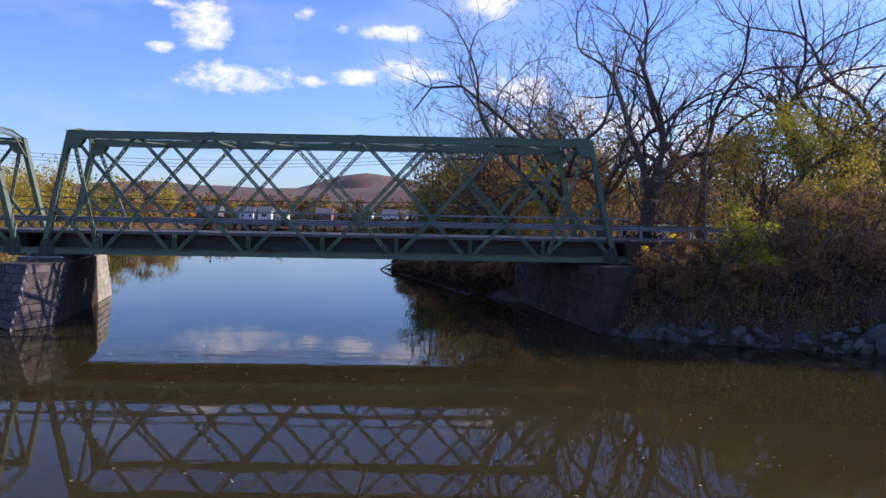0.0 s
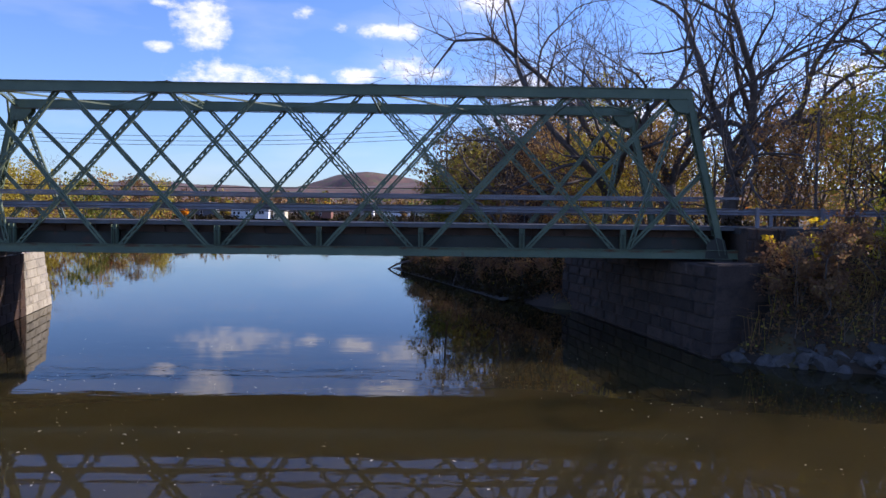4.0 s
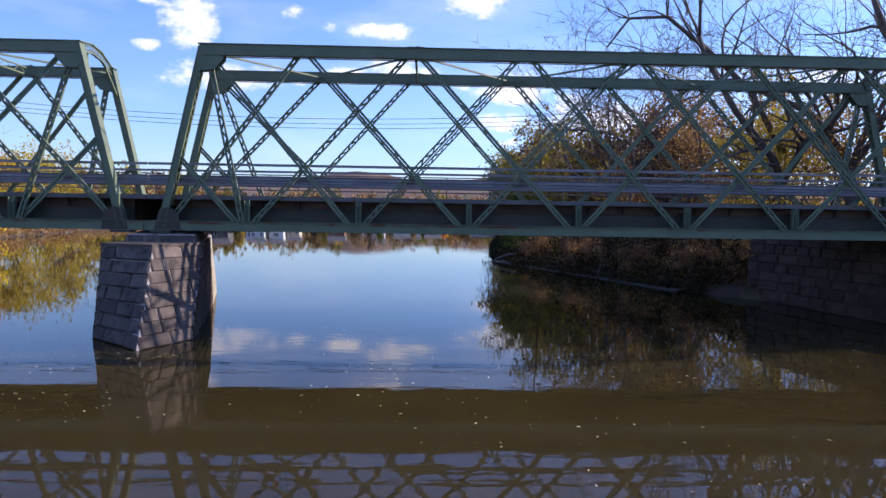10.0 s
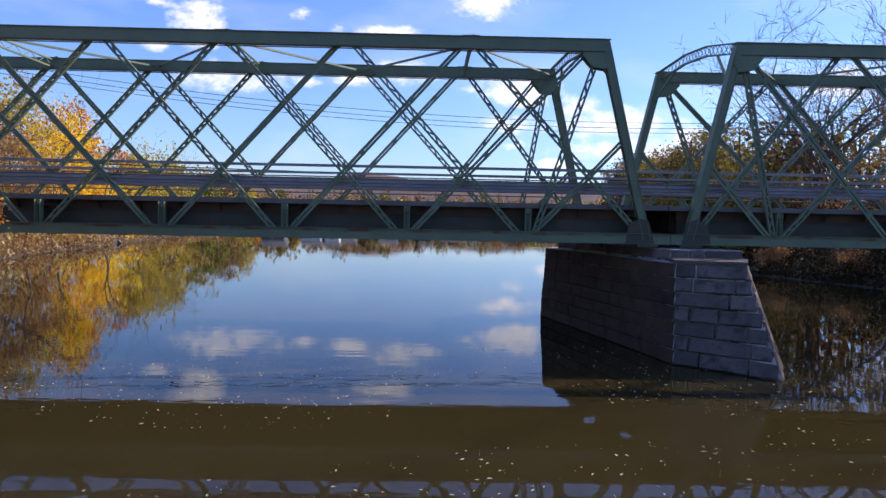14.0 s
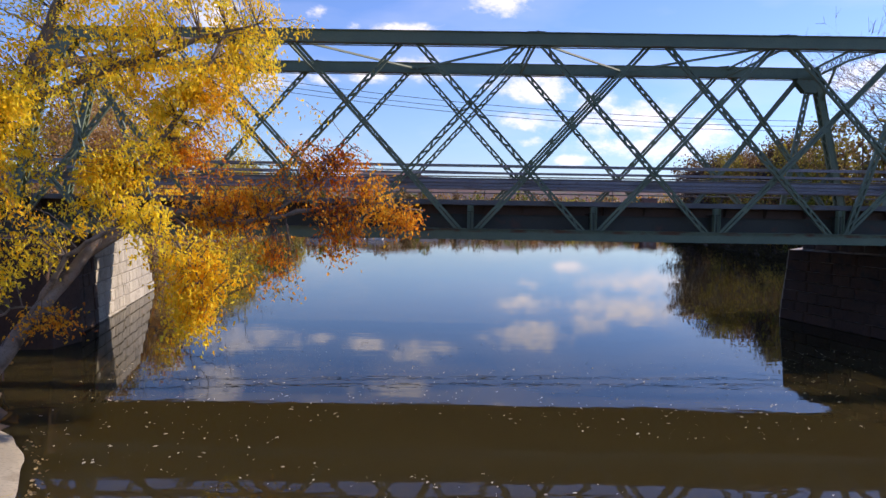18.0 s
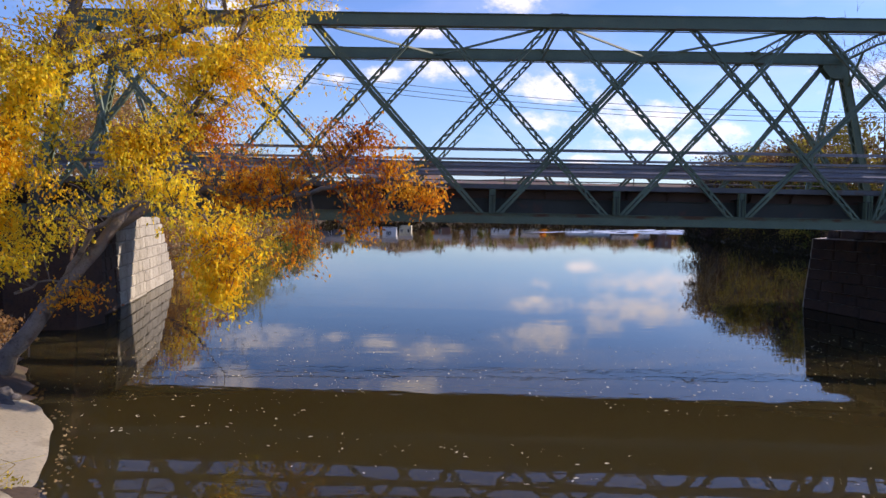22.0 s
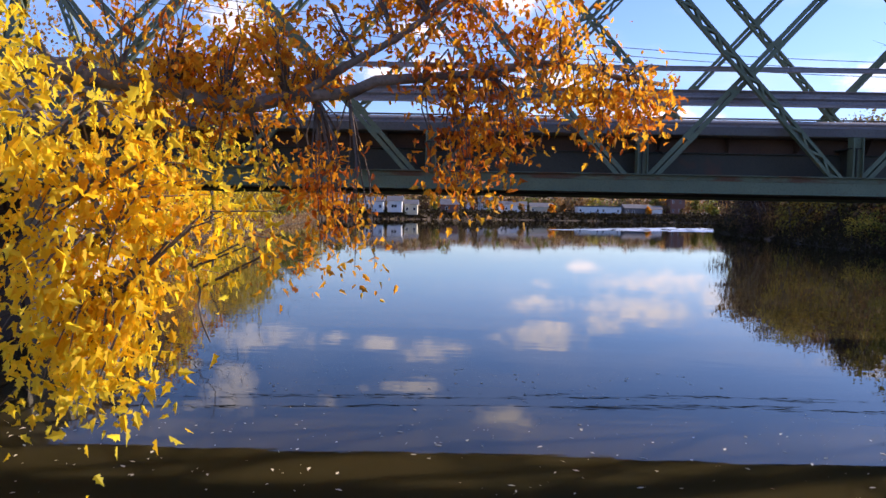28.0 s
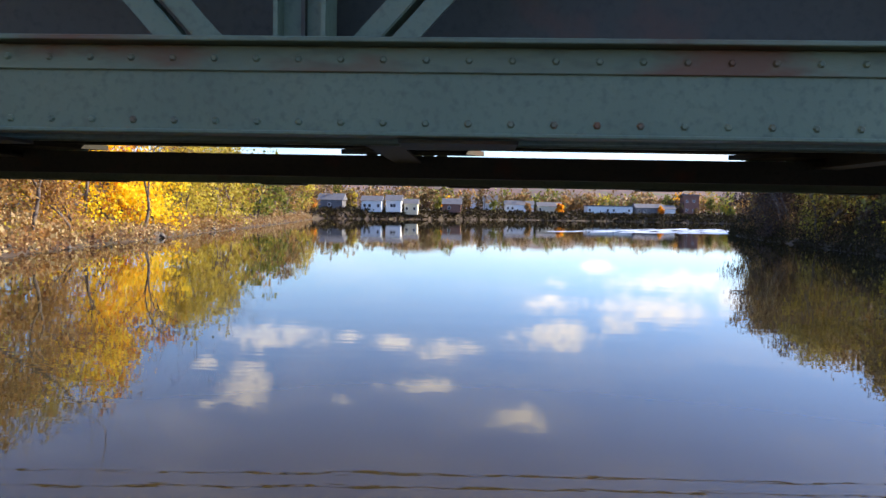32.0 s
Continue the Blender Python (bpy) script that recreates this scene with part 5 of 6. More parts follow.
    bush = [(33.5, -2.2, 1.9, 0.9, L_BRAMBLE), (35.3, -3.0, 2.1, 1.0, L_BRAMBLE), (37.6, -3.2, 3.4, 1.15, L_LIME), (38.2, -4.0, 1.9, 0.8, L_LIME), (34.6, -2.4, 2.0, 0.4, L_YELLOW), (41.0, -3.6, 3.4, 1.7, L_BRAMBLE),
            (43.6, -3.8, 3.6, 1.8, L_BRAMBLE), (46.4, -4.4, 3.8, 1.8, L_BRAMBLE), (49.5, -5.0, 4.0, 2.0, L_OLIVE), (40.0, -5.2, 2.2, 1.3, L_BRAMBLE), (43.0, -6.0, 2.2, 1.4, L_BRAMBLE),
            (52.5, -6.0, 4.0, 2.0, L_BRAMBLE), (37.6, -4.6, 1.9, 1.1, L_BRAMBLE), (34.4, -3.6, 1.6, 0.9, L_BRAMBLE), (44.5, -1.6, 5.5, 1.6, L_OLIVE), (48.5, -1.8, 6.5, 1.8, L_OLIVE), (42.0, -1.2, 4.2, 1.2, L_OLIVE),
            (28.6, 13.2, 2.6, 1.4, L_BRAMBLE), (26.6, 16.5, 2.4, 1.4, L_BRAMBLE), (24.6, 21.0, 2.2, 1.4, L_BRAMBLE), (22.2, 26.5, 2.4, 1.6, L_BRAMBLE), (20.2, 33.0, 2.4, 1.6, L_BRAMBLE), (19.2, 40.0, 2.6, 1.8, L_GREEN),
            (20.4, 47.0, 3.0, 2.0, L_BRAMBLE), (21.5, 60.0, 3.0, 2.2, L_OLIVE), (25.5, 90.0, 3.5, 3.0, L_BRAMBLE)]
    for i, (x, y, h, r, leaf) in enumerate(bush):
        kind = {L_BRAMBLE: "dry brown", L_GREEN: "dark green", L_LIME: "bright yellow-green", L_OLIVE: "olive", L_BROWN: "dry russet", L_YELLOW: "golden-leaved"}[leaf]
        leafy_tree(x, y, h, r, leaf, 300 + i, 600 if leaf is L_YELLOW else 2600, 0.13, low=0.0, name="bush", label=kind + " twiggy bush on the shaded bank", stems=6, levels=2, wisps=0.5)


M_CANE = mat("dry_canes", (0.20, 0.15, 0.12), (0.30, 0.23, 0.19), 0.85, 3, 20, 0)


def undergrowth():
    rnd = random.Random(15)
    for mats, n, size, what in ((L_BRAMBLE, 38000, 0.12, "tangled russet undergrowth on the shaded bank"), (L_OLIVE, 7000, 0.13, "olive creepers on the shaded bank")):
        mb, cen = MB(), []
        while len(cen) < n:
            if rnd.random() < 0.6:
                x, y = 31.5 + 26 * rnd.random(), -8.5 + 8.2 * rnd.random()
            else:
                x, y = 17 + 24 * rnd.random(), 9 + 125 * rnd.random() ** 1.7
            d = x - lerp(XR, y)
            if d < 0.35 or (x < 37 and -3 < y < 8) or (abs(y - 2.3) < 3.0 and x > 32):
                continue
            k = 0.15 + 1.1 * max(0.0, noise.noise((x * 0.45, y * 0.45, 9.0)) + 0.25)
            if noise.noise((x * 0.8, y * 0.8, 2.0)) < -0.25 and size < 0.2:
                continue
            k *= 1 + max(0.0, y - 20) * 0.02
            cen.append((x, y, ground_z(x, y) + rnd.random() * k))
            if len(cen) % 9 == 0:
                g = ground_z(x, y)
                mb.tube([(x, y, g - 0.1), (x + rnd.gauss(0, 0.25), y + rnd.gauss(0, 0.25), g + 0.4 + k), (x + rnd.gauss(0, 0.6), y + rnd.gauss(0, 0.6), g + 0.3 + k * 1.3)], [0.012, 0.009, 0.004], 3)
        add_leaves(mb, cen, size, rnd)
        single("undergrowth", mb, mats, what, "undergrowth", kind="stuff")
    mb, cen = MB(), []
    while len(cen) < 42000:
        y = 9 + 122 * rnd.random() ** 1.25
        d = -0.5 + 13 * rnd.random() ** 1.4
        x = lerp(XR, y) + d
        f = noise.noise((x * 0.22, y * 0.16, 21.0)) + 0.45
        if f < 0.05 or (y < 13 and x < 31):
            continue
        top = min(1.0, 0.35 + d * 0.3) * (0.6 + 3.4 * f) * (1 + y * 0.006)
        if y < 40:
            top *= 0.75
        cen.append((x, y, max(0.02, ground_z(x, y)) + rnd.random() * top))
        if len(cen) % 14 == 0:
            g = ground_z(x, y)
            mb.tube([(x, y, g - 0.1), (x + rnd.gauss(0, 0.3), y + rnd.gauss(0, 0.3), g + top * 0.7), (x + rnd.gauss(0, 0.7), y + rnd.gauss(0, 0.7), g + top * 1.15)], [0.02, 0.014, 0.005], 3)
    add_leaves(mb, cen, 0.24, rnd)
    single("bank_brush", mb, L_BRUSH, "dense brush down to the waterline, its leaves coloured dark for the shade", "brush", kind="stuff")
    mb, cen = MB(), []
    while len(cen) < 16000:
        x, y = 30.8 + 26 * rnd.random(), -9.0 + 7.5 * rnd.random()
        d = x - lerp(XR, y)
        if d < 0.3 or (x < 37 and y > -3):
            continue
        cen.append((x, y, ground_z(x, y) + 0.02 + 0.25 * rnd.random() ** 2))
    add_leaves(mb, cen, 0.15, rnd, flat=0.6)
    single("leaf_litter", mb, L_RUSSET, "dark russet leaf litter on the shaded slope", "leaves", kind="stuff")
    mb = MB()
    for k in range(900):
        x, y = 31.5 + 24 * rnd.random(), -8.0 + 6.6 * rnd.random()
        if x - lerp(XR, y) < 0.8 or (x < 37 and y > -3):
            continue
        g = Vector((x, y, ground_z(x, y) - 0.05))
        h = 0.7 + 1.6 * rnd.random()
        b = Vector((rnd.gauss(0, 0.5), rnd.gauss(-0.15, 0.4), h))
        mb.tube([g, g + b * 0.6 + Vector((0, 0, 0.25)), g + Vector((b.x * 1.6, b.y * 1.6, b.z * 0.95))], [0.014, 0.010, 0.004], 3)
    single("bramble_canes", mb, M_CANE, "bare arching bramble canes on the shaded bank", "canes", kind="stuff")
    # reeds, brush and litter on the sunny far bank
    for mats, n, what in ((L_DRY, 9000, "straw-coloured grass and brush on the sunlit bank"), (L_OLIVE, 1500, "olive saplings along the sunlit bank"), (L_BROWN, 12000, "russet brush on the sunlit bank")):
        mb, cen = MB(), []
        while len(cen) < n:
            y = 15 + 100 * rnd.random() ** 1.4
            x = lerp(XL, y) - 0.6 - 14 * rnd.random() ** 1.5
            f = noise.noise((x * 0.25, y * 0.12, 3.0 if mats is L_DRY else (8.0 if mats is L_OLIVE else 13.0)))
            if f < 0.0:
                continue
            cen.append((x, y, ground_z(x, y) + rnd.random() * (0.3 + 3.2 * f)))
        add_leaves(mb, cen, 0.32, rnd, hang=-0.5)
        single("bank_brush", mb, mats, what, "brush", kind="stuff")
    # dry grass and dead stalks that hang over the sunny waterline
    for mats, n, what in ((L_DRY, 5200, "straw-coloured grass tufts along the waterline"), (L_BRAMBLE, 5200, "dead brown stalks along the waterline")):
        mb, cen = MB(), []
        while len(cen) < n:
            y = 17 + 185 * rnd.random() ** 1.3
            x = lerp(XL, y) + 0.3 - 2.6 * rnd.random() ** 1.3
            f = noise.noise((x * 0.5, y * 0.3, 31.0 if mats is L_DRY else 41.0))
            if f < -0.1:
                continue
            cen.append((x, y, max(0.03, ground_z(x, y)) + rnd.random() * (0.35 + 0.9 * max(0.0, f)) * (1 + y * 0.008)))
        add_leaves(mb, cen, 0.26, rnd, hang=-0.7)
        single("waterside_grass", mb, mats, what, "grass", kind="stuff")
    # woods that close the view behind the bank trees
    for mats, n, what in ((L_RUSSET, 90, "russet woods behind the bank trees"), (L_THICKET, 60, "olive woods behind the bank trees")):
        mb, cen = MB(), []
        for k in range(n):
            x, y = 30 + 130 * rnd.random(), 24 + 60 * rnd.random()
            if x < 34 + (y - 24) * 0.1:
                continue
            h, r, g = 8 + 6 * rnd.random(), 2.5 + 1.5 * rnd.random(), ground_z(x, y)
            mb.tube([(x, y, g - 0.2), (x + rnd.gauss(0, 0.4), y, g + h * 0.9)], [0.2, 0.05], 5)
            for i in range(230):
                v = Vector((rnd.gauss(0, 1), rnd.gauss(0, 1), rnd.gauss(0, 1))).normalized() * (0.6 + 0.5 * rnd.random())
                cen.append((x + v.x * r, y + v.y * r, g + h * 0.48 + v.z * h * 0.5))
        for k in range(60):
            y = 40 + 98 * rnd.random()
            x = lerp(XR, y) + 3.5 + 15 * rnd.random()
            h, r, g = 9 + 5 * rnd.random(), 2.6 + 1.6 * rnd.random(), ground_z(x, y)
            mb.tube([(x, y, g - 0.2), (x + rnd.gauss(0, 0.4), y, g + h * 0.9)], [0.2, 0.05], 5)
            for i in range(330):
                v = Vector((rnd.gauss(0, 1), rnd.gauss(0, 1), rnd.gauss(0, 1))).normalized() * (0.6 + 0.5 * rnd.random())
                cen.append((x + v.x * r, y + v.y * r, g + h * 0.48 + v.z * h * 0.5))
        add_leaves(mb, cen, 0.45, rnd)
        single("bank_woods", mb, mats, what, "woods", kind="stuff")


def left_bank():
    spec = [(-43.5, 31.0, 5.0, 2.6, L_DRY, 2600, 0.25), (-47.0, 36.0, 8.5, 3.2, L_BROWN, 3000, 0.25), (-48.5, 44.0, 9.0, 3.6, L_BROWN, 3000, 0.28), (-47.0, 52.0, 6.5, 2.8, L_BROWN, 2600, 0.28),
            (-52.5, 64.0, 10.5, 4.2, L_YELLOW, 4200, 0.30), (-53.0, 70.0, 11.5, 4.6, L_ORANGE, 4200, 0.32), (-49.5, 72.0, 6.0, 3.4, L_YELLOW, 3000, 0.32), (-51.0, 84.0, 8.0, 4.0, L_OLIVE, 3000, 0.36),
            (-54.0, 94.0, 9.0, 4.4, L_OLIVE, 3000, 0.38), (-53.5, 104.0, 10.0, 4.0, L_OLIVE, 2600, 0.4), (-58.0, 50.0, 12.0, 5.0, L_BROWN, 3000, 0.34), (-60.0, 64.0, 13.0, 5.0, L_OLIVE, 3000, 0.36),
            (-58.0, 34.0, 11.0, 4.6, L_OLIVE, 3000, 0.32), (-52.0, 24.0, 9.0, 4.0, L_BROWN, 3200, 0.28), (-45.0, 20.0, 6.5, 3.0, L_OLIVE, 2600, 0.25), (-41.0, 16.5, 4.0, 2.2, L_BROWN, 2200, 0.22),
            (-62.0, 90.0, 13.0, 5.0, L_BROWN, 2600, 0.42), (-66.0, 76.0, 14.0, 5.5, L_BROWN, 2600, 0.42), (-70.0, 40.0, 13.0, 5.5, L_BROWN, 2600, 0.4), (-60.0, 14.0, 11.0, 5.0, L_ORANGE, 2600, 0.36)]
    for i, (x, y, h, r, leaf, n, s) in enumerate(spec):
        kind = {L_DRY: "straw-coloured reeds and brush", L_BROWN: "russet-brown leaved tree", L_OLIVE: "olive-green leaved tree", L_YELLOW: "bright yellow autumn tree", L_ORANGE: "glowing orange autumn tree"}[leaf]
        k = 1.35 if y > 28 and h > 5 else 1.0
        leafy_tree(x, y, h * k, r * 1.15, leaf, 500 + i, int(n * 1.4), s, low=0.0, label=kind + " on the far bank", stems=2, wisps=0.3)
    for i, (x, y, h) in enumerate(((-43.6, 36.0, 15.0), (-45.5, 45.0, 16.0), (-47.5, 66.0, 15.0), (-55.0, 112.0, 15.0), (-57.0, 101.0, 14.0), (-51.5, 96.0, 9.0), (-56.0, 42.0, 14.0), (-63.0, 56.0, 15.0))):
        bare_tree(x, y, h, 700 + i, (0.05, 0), levels=2, girth=0.16, label="slim bare grey tree among autumn trees")
    for i, (x, y, h, r, leaf) in enumerate(((-30.5, -7.6, 2.0, 1.2, L_BROWN), (-29.6, -9.8, 1.6, 1.0, L_OLIVE), (-28.6, -6.6, 1.2, 0.8, L_BROWN), (-31.5, -10.5, 2.4, 1.4, L_BROWN), (-27.6, -11.4, 1.0, 0.7, L_OLIVE), (-33.0, -6.0, 2.4, 1.4, L_OLIVE))):
        leafy_tree(x, y, h, r, leaf, 800 + i, 1300, 0.10, low=0.02, name="bush", label="small dry bush among rocks on the bank", stems=6, levels=2)


def far_woods():
    rnd = random.Random(5)
    for tag, mats, y0, n, hh in (("a", L_WOOD, 6, 420, 8.0), ("b", L_BROWN, 10, 110, 8.0), ("c", L_GREEN, 8, 120, 8.0), ("d", L_ORANGE, 10, 34, 7.5)):
        mb = MB()
        cen = []
        for k in range(n):
            x = rnd.uniform(-230, 260)
            y = lerp(YF, x) + y0 + 14 + rnd.random() ** 1.5 * 130
            h, r = hh * (0.6 + rnd.random() * 0.8), 2.2 + rnd.random() * 2.4
            g = ground_z(x, y)
            mb.tube([(x, y, g - 0.3), (x, y, g + h * 0.5)], [0.22, 0.12], 4)
            for i in range(60):
                v = Vector((rnd.gauss(0, 1), rnd.gauss(0, 1), rnd.gauss(0, 1))).normalized() * (0.7 + 0.35 * rnd.random())
                cen.append((x + v.x * r, y + v.y * r, g + h * 0.6 + v.z * h * 0.42))
        add_leaves(mb, cen, 1.25, rnd)
        single("far_woods", mb, mats, "autumn woods along the far shore", "woods", kind="stuff")
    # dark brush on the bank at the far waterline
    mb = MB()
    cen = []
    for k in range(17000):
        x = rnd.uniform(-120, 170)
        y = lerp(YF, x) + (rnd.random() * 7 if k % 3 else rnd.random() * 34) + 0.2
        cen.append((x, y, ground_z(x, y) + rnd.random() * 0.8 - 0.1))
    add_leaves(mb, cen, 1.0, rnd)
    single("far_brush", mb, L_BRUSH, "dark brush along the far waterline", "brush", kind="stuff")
    # trees that close the bend of the far left bank
    for k in range(16):
        y = 112 + k * 6.2 + rnd.gauss(0, 1.5)
        x = lerp(XL, y) - 2.5 - rnd.random() * 7
        leaf, hue = ((L_OLIVE, "olive-yellow"), (L_WOOD, "russet"), (L_BROWN, "brown"), (L_GREEN, "dark green"))[k % 4]
        leafy_tree(x, y, 8 + rnd.random() * 5, 4.2 + rnd.random() * 1.4, leaf, 960 + k, 1100, 0.6, low=0.0, label=hue + " tree on the bend of the far bank", levels=2, wisps=0.2)
    # trees between the houses
    hues = [(L_OLIVE, "olive-yellow"), (L_GREEN, "dark green"), (L_WOOD, "russet"), (L_WOOD, "russet"), (L_GREEN, "dark green"), (L_BROWN, "brown")]
    for k in range(44):
        x = -112 + k * 4.9 + rnd.gauss(0, 1.2)
        y = lerp(YF, x) + (22 if k % 3 else 5) + rnd.random() * 9
        if -53 < x < -34 or 25 < x < 42 or -66 < x < -60:
            y += 11
        leaf, hue = hues[rnd.randrange(6)]
        h = (5.0 if k % 3 else 2.6) + rnd.random() * (4.0 if k % 3 else 2.0)
        leafy_tree(x, y, h, h * (0.30 + 0.12 * rnd.random()), leaf if k % 9 else L_ORANGE, 900 + k, 1000, 0.62, low=0.05, label=(hue if k % 9 else "orange") + " tree between the houses of the far shore", levels=2, wisps=0.2)


# ---- town on the far shore ----
def house(x, y, w, d, h, roof, wall, label, flat=False, windows=4):
    z = min(ground_z(x, y), 3.0) - 0.2
    t = thing("house", label, "house", "far shore houses", at=(x, y, z))
    mb = MB()
    mb.box((-w / 2, -d / 2, 0), (w / 2, d / 2, h))
    part("wall", mb, wall, t)
    mb = MB()
    if flat:
        mb.box((-w / 2 - 0.3, -d / 2 - 0.3, h), (w / 2 + 0.3, d / 2 + 0.3, h + 0.45))
    else:
        mb.v = [(-w / 2 - 0.4, -d / 2 - 0.4, h), (w / 2 + 0.4, -d / 2 - 0.4, h), (w / 2 + 0.4, d / 2 + 0.4, h), (-w / 2 - 0.4, d / 2 + 0.4, h), (-w / 2 - 0.4, 0, h + roof), (w / 2 + 0.4, 0, h + roof)]
        mb.f = [(0, 1, 5, 4), (2, 3, 4, 5), (0, 4, 3), (1, 2, 5), (3, 2, 1, 0)]
    part("roof", mb, M_ROOF, t)
    for k in range(windows):
        for zz in ([h * 0.55] if h < 4 else [h * 0.28, h * 0.72]):
            if math.sin(x * 3.1 + k * 2.3 + zz * 5) < -0.35:
                continue
            xx = -w / 2 + (k + 0.5 + 0.22 * math.sin(x + k * 1.7)) * w / windows
            win = MB()
            win.box((xx - 0.5, -d / 2 - 0.06, zz - 0.6), (xx + 0.5, -d / 2 + 0.02, zz + 0.6))
            o = part("window", win, M_WHITE, t)
            p = MB()
            p.box((xx - 0.4, -d / 2 - 0.09, zz - 0.5), (xx + 0.4, -d / 2 - 0.05, zz + 0.5))
            part("pane", p, M_PANE, o)


def build_town():
    house(-63.0, 235, 8, 7, 3.2, 2.2, M_ROOF, "dark low cottage on the far shore", windows=1)
    house(-49.5, 235, 6.5, 6, 3.6, 1.7, M_WHITE, "white two-storey house on the far shore")
    house(-42.6, 238, 5.0, 6, 3.9, 1.8, M_WHITE, "white two-storey house on the far shore")
    house(-37.2, 242, 4.4, 6, 3.6, 1.7, M_CREAM, "cream two-storey house on the far shore", windows=3)
    house(-24.0, 262, 6.5, 7, 3.0, 2.2, M_BRICK, "dark red house under trees on the far shore", windows=2)
    house(-9.5, 295, 5.5, 7, 4.4, 2.6, M_WHITE, "white gabled house on the far shore", windows=2)
    house(3.0, 305, 12, 8, 3.4, 1.8, M_WHITE, "long white house on the far shore", windows=5)
    house(16.0, 309, 10, 8, 3.0, 1.8, M_CREAM, "low cream house on the far shore", windows=4)
    house(42.0, 313, 19, 10, 3.6, 0.5, M_WHITE, "long white flat-roofed building on the far shore", True, 6)
    house(60.0, 317, 12, 9, 3.2, 1.8, M_ROOF, "low grey boathouse on the far shore", windows=4)
    house(67.0, 315, 7, 7, 3.0, 1.6, M_WHITE, "small white boathouse on the far shore", windows=2)
    house(79.0, 321, 6.5, 7, 9.0, 0.6, M_BRICK, "tall brick mill building on the far shore", True, 2)
    house(-18.0, 339, 9, 8, 5.0, 2.4, M_WHITE, "white house among trees behind the shore")
    house(-2.0, 354, 9, 8, 5.0, 2.4, M_CREAM, "cream house among trees behind the shore")


# ---- wires and poles ----
def build_wires():
    for y, z, sag, thick in ((18.0, 16.95, 7.0, 0.016), (18.3, 16.67, 7.0, 0.016), (18.6, 16.43, 7.0, 0.016), (22.3, 8.0, 1.2, 0.032), (22.6, 7.6, 1.2, 0.023)):
        a, b = Vector((-55, y, z)), Vector((60, y + 2.0, z))
        mb = MB()
        pts = []
        for i in range(61):
            v = i / 60
            p = a.lerp(b, v)
            p.z -= sag * 4 * v * (1 - v)
            pts.append(p)
        mb.tube(pts, [thick] * 61, 5)
        single("power_line", mb, M_WIRE, "thin black power line across the river" if thick < 0.02 else "thick black cable slung low across the river", "cable", "power lines")
    for x, y in ((-55, 18.5), (60, 20.5)):
        t = thing("utility_pole", "weathered brown wooden utility pole", "pole", "utility poles", at=(x, y, max(0.0, ground_z(x, y) - 0.5)))
        mb = MB()
        mb.tube([(0, 0, -0.5), (0, 0, 17.2)], [0.19, 0.13], 8)
        part("shaft", mb, M_BARK, t, smooth=True)
        mb = MB()
        mb.box((-0.06, -1.2, 15.3), (0.06, 1.2, 15.45))
        part("crossarm", mb, M_BARK, t)
    t = thing("street_pole", "thin dark pole beside the approach road", "pole", at=(39.6, 7.2, 3.2))
    mb = MB()
    mb.tube([(0, 0, -0.3), (0, 0, 7.2)], [0.08, 0.055], 8)
    part("shaft", mb, M_BARK, t, smooth=True)


# ---- rocks, slab, drift ----
def rock_mesh(seed):
    rnd = random.Random(seed)
    bm = bmesh.new()
    bmesh.ops.create_icosphere(bm, subdivisions=2, radius=1.0)
    cuts = [(Vector((rnd.gauss(0, 1), rnd.gauss(0, 1), rnd.gauss(0, 1))).normalized(), 0.45 + rnd.random() * 0.35) for _ in range(9)]
    for v in bm.verts:
        for n, d in cuts:
            k = v.co.dot(n) - d
            if k > 0:
                v.co -= n * k
    me = bpy.data.meshes.new("rock")
    bm.to_mesh(me)
    bm.free()
    me.materials.append(M_ROCK)
    return me


def build_rocks():
    rnd = random.Random(9)
    shapes = [rock_mesh(k) for k in range(6)]

    def put(x, y, s, label, group, sink=0.3):
        ob = new("rock", shapes[rnd.randrange(6)])
        z = max(ground_z(x, y), -0.12)
        ob.matrix_world = Matrix.LocRotScale((x, y, z + s * (0.5 - sink)), Euler((rnd.random() * 0.6, rnd.random() * 0.6, rnd.random() * 6)), (s * (0.8 + rnd.random() * 0.7), s * (0.7 + rnd.random() * 0.5), s * (0.5 + rnd.random() * 0.35)))
        tagged(ob, label, "rock", group)
    for k in range(230):
        x = 30.8 + 22 * rnd.random() ** 0.9
        lo = min((abs(lerp(XR, y) - x), y) for y in [-9 + 0.1 * i for i in range(80)])[1]
        put(x, lo + 0.05 + rnd.gauss(0, 0.13), (0.12 + rnd.random() ** 2.2 * 0.34) * (1.0 if x < 36 else 1.2), "angular grey riprap rock at the waterline", "riprap rocks")
    for k in range(52):
        y = -10.8 + rnd.random() * 9.5
        x = lerp(XL, y) - 0.35 - abs(rnd.gauss(0, 0.9))
        put(x, y, 0.14 + rnd.random() ** 2 * 0.36, "grey angular rock on the bank under the maple", "bank rocks")
    for k in range(110):
        y = 20 + rnd.random() * 85
        put(lerp(XL, y) - 0.2 - rnd.random() ** 2 * 2.4, y, 0.12 + rnd.random() ** 3 * 0.6, "pale rock along the far bank", "far bank rocks")


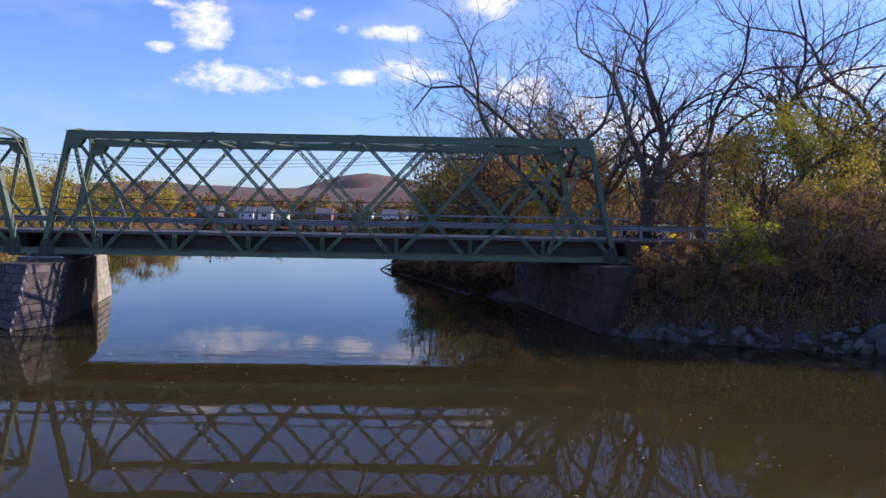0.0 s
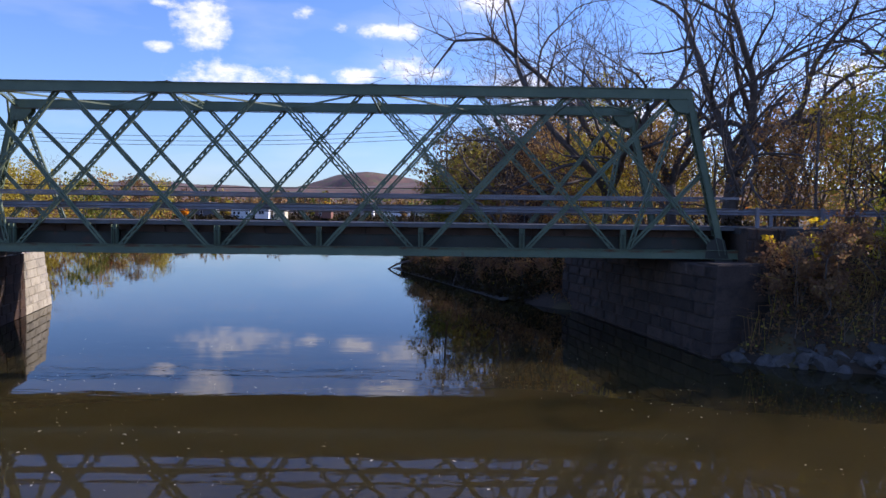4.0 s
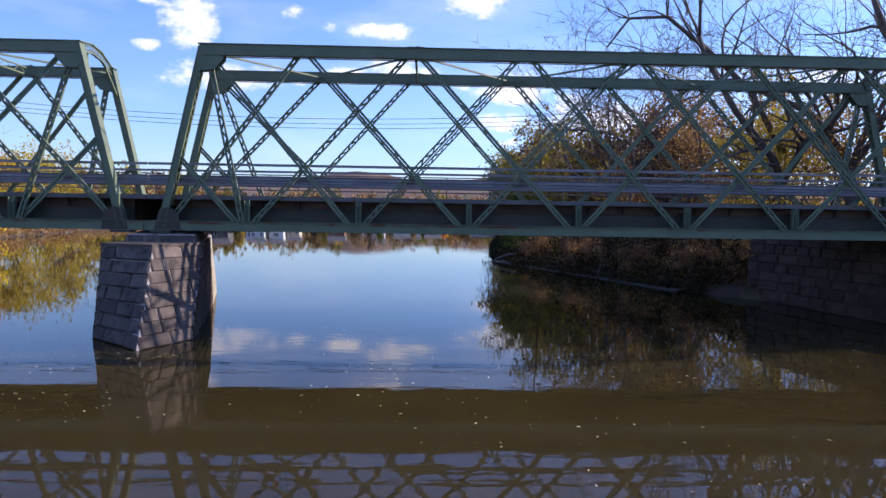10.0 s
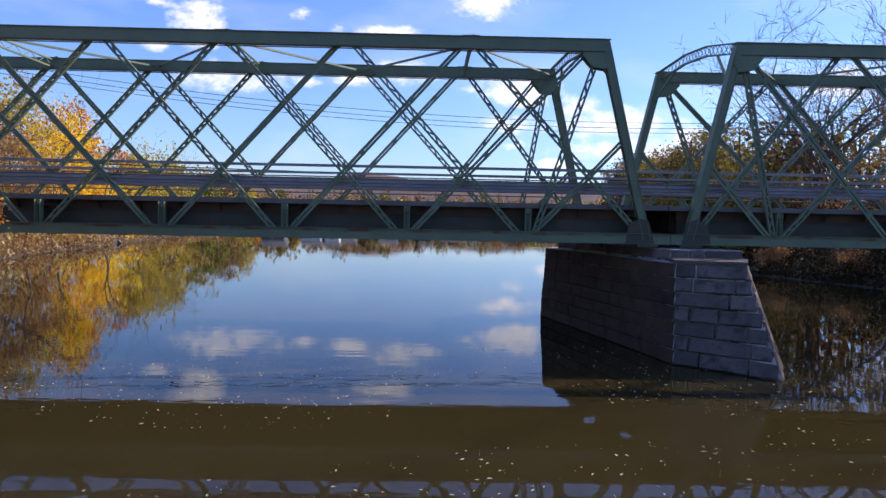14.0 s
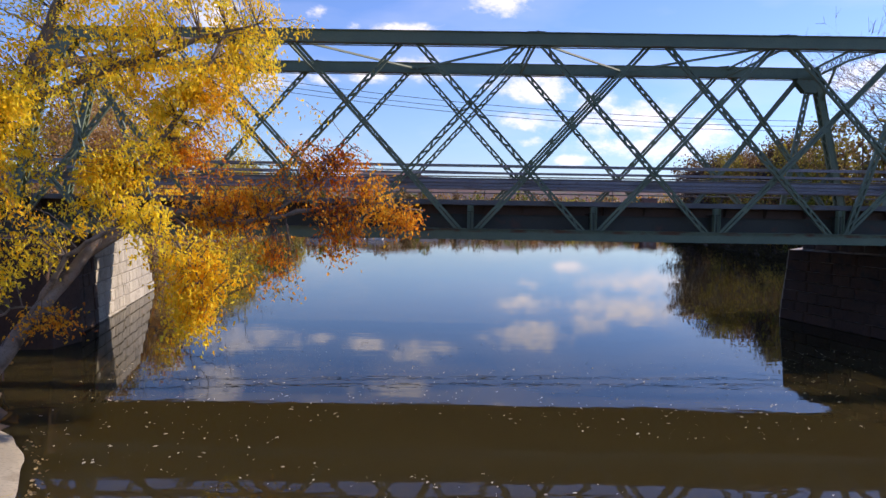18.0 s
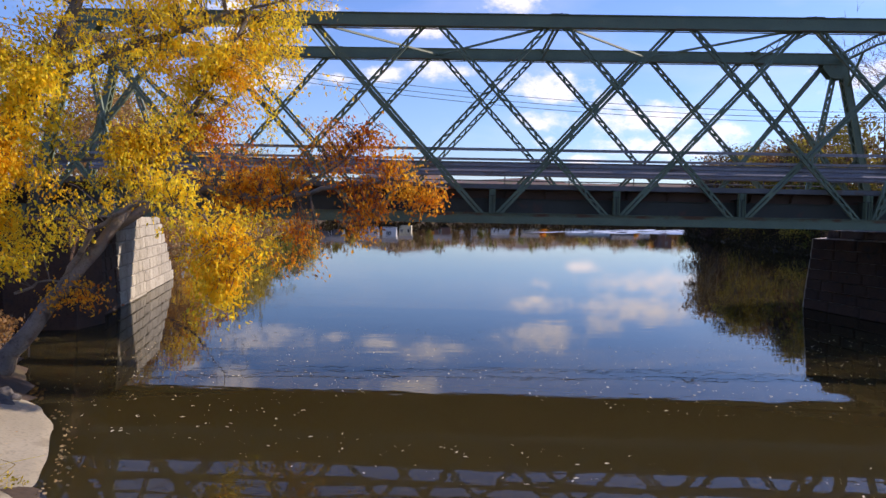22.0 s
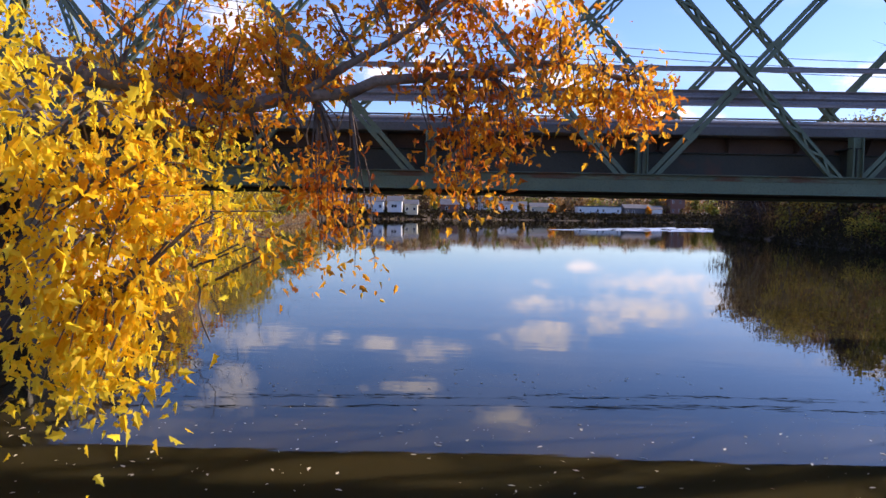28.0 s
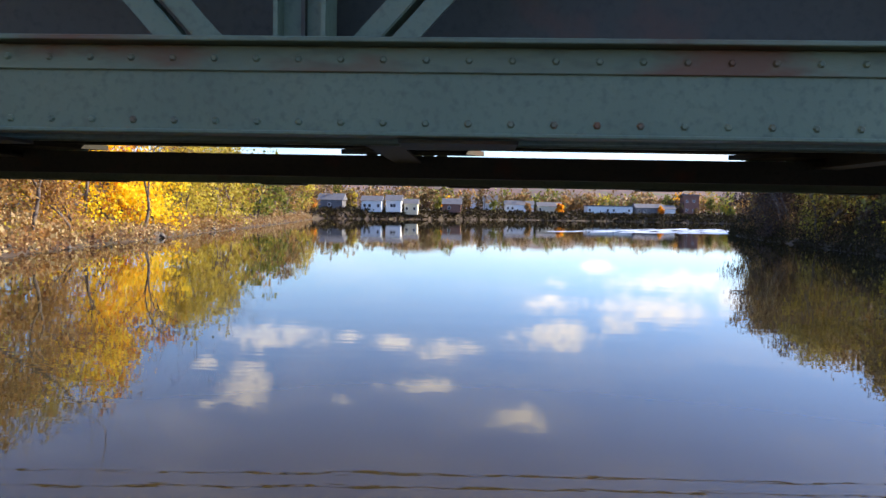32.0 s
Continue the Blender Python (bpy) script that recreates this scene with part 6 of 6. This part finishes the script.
def build_slab():
    edge = [(-24.0, -19.3), (-20.0, -20.3), (-17.5, -21.0), (-16.1, -21.5), (-15.4, -21.95), (-14.75, -22.4), (-14.28, -22.74),
            (-13.9, -22.8), (-12.7, -23.3), (-11.5, -23.95), (-10.9, -24.4), (-10.3, -24.85), (-9.6, -25.7)]
    edge = [(y, x - 0.22) for y, x in edge]
    for y0, y1, seed in ((-24.0, -14.285, 1.0), (-14.275, -9.6, 4.0)):
        mb = MB()
        prof = ((0.36, -0.4), (0.20, -0.06), (0.09, 0.015), (-0.10, 0.055), (-0.45, 0.12), (-1.4, 0.36), (-3.4, 0.92), (-7.0, 1.85), (-7.0, 0.2))
        n = int((y1 - y0) / 0.16)
        for i in range(n + 1):
            y = y0 + (y1 - y0) * i / n
            x = lerp(edge, y) + 0.05 * noise.noise((y * 1.7, seed, 0.5))
            drop = 0.012 * max(0.0, 1 - min(i, n - i) / 1.5)
            for k, (dx, z) in enumerate(prof):
                mb.v.append((x + dx, y + dx * 0.10, z - (drop if 1 < k < 8 else 0) + 0.025 * noise.noise((dx * 0.8, y * 0.6, seed))))
        m = len(prof)
        for i in range(n):
            for j in range(m - 1):
                q = i * m + j
                mb.f.append((q, q + m, q + m + 1, q + 1))
        for e in (0, n):
            mb.f.append(tuple(e * m + j for j in range(m)))
        single("concrete_apron", mb, M_CONC, "pale sunlit concrete apron sloping into the river", "slab", "concrete aprons", smooth=True)
    # weeds and litter in the joint and on the slab
    rnd = random.Random(4)
    mb = MB()
    cen = []
    for k in range(420):
        a = rnd.random()
        x, y = -22.85 - 3.0 * a + rnd.gauss(0, 0.06), -14.3 - 0.3 * a + rnd.gauss(0, 0.07)
        cen.append((x, y, 0.13 + 0.27 * a * 3 + rnd.random() * 0.07 - 0.03))
        if k % 6 == 0:
            w = Vector((x, y, 0.12 + 0.8 * a))
            mb.tube([w, w + Vector((rnd.gauss(0, 0.12), rnd.gauss(0, 0.12), 0.05 + rnd.random() * 0.08)), w + Vector((rnd.gauss(0, 0.3), rnd.gauss(0, 0.25), 0.06))], [0.006, 0.005, 0.002], 3)
    add_leaves(mb, cen, 0.05, rnd, hang=-0.2)
    single("joint_weeds", mb, L_OLIVE, "weeds growing in the slab joint", "weeds", kind="stuff")
    mb = MB()
    cen = []
    for k in range(260):
        y = -10.4 - rnd.random() * 9
        x = lerp(edge, y)
        cen.append((x + 0.26 + abs(rnd.gauss(0, 0.14)), y, 0.012) if k % 3 else (x - 0.3 - rnd.random() * 1.4, y, 0.2 + rnd.random() * 0.02))
    add_leaves(mb, cen, 0.055, rnd, flat=1.0)
    single("leaf_litter", mb, L_DRY, "fallen leaves along the slab edge", "leaves", kind="stuff")


def build_drift():
    rnd = random.Random(6)
    mb = MB()
    for k in range(9000):
        x, y = rnd.uniform(-26, 34), -26 + 26 * rnd.random() ** 0.8
        if x < lerp(XL, y) + 0.4 or x > lerp(XR, y) - 0.5 or noise.noise((x * 0.12, y * 0.25, 5)) < -0.15:
            continue
        if x > 4 and rnd.random() < 0.72:
            continue
        s, a = 0.012 + rnd.random() ** 3 * 0.045, rnd.random() * 3.14
        c, d = math.cos(a) * s, math.sin(a) * s
        n = len(mb.v)
        mb.v += [(x - c, y - d, 0.004), (x + d * 0.4, y - c * 0.4, 0.006), (x + c, y + d, 0.004), (x - d * 0.4, y + c * 0.4, 0.008)]
        mb.f.append((n, n + 1, n + 2, n + 3))
    single("floating_leaves", mb, M_DRIFT, "small pale leaves and specks floating on the water", "leaves", kind="stuff")
    # wind-ruffled band far up the river: a pale sheet painted as sky glitter
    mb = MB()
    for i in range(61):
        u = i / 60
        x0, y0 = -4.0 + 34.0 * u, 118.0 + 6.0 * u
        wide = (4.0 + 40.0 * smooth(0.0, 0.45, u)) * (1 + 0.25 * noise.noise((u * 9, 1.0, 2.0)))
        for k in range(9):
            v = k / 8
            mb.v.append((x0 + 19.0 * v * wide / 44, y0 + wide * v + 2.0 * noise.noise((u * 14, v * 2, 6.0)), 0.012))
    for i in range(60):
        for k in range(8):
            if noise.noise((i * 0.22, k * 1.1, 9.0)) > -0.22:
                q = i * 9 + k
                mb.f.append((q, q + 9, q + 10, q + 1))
    single("ruffled_glitter", mb, M_GLITTER, "wind-ruffled water with sky glitter put into its pale colour", "water", kind="structure")
    # a snag that reaches out from the far right bank
    t = thing("fallen_branch", "dark bare branch hanging over the water", "branch")
    mb, tips = MB(), []
    grow(mb, (18.6, 36.5, 0.8), (-1, -0.1, -0.04), 0.12, 3.2, 3, random.Random(3), tips, up=0.0, spread=0.6)
    part("wood", mb, M_BARK, t, smooth=True)
    # silt bar at the water's edge behind the bridge
    mb = MB()
    pts = [(17.6, 38.0), (19.5, 32.0), (22.0, 25.0), (24.0, 19.0), (25.6, 14.0)]
    for x, y in pts:
        for dx, z in ((-1.2, -0.1), (-0.5, 0.09), (0.6, 0.2), (2.2, 0.3)):
            mb.v.append((x + dx, y, z))
    for i in range(len(pts) - 1):
        for j in range(3):
            a = i * 4 + j
            mb.f.append((a, a + 1, a + 5, a + 4))
    single("silt_bar", mb, M_SILT, "bare grey silt edge along the shaded bank", "silt", kind="structure", smooth=True)


M_DRIFT = mat("drift_specks", (0.55, 0.48, 0.33), (0.70, 0.62, 0.45), 0.8, 2, 20, 0, isl=0.3)
M_GLITTER = mat("ruffled_glitter", (0.42, 0.45, 0.52), (0.55, 0.58, 0.66), 0.35, 0.3, 3.0, 0.6, stretch=(0.3, 1, 1))
M_SILT = mat("silt", (0.045, 0.037, 0.028), (0.07, 0.058, 0.045), 0.9, 0.8, 9, 0.3)

near_tree()
right_bank()
undergrowth()
left_bank()
far_woods()
build_town()
build_wires()
build_rocks()
build_slab()
build_drift()
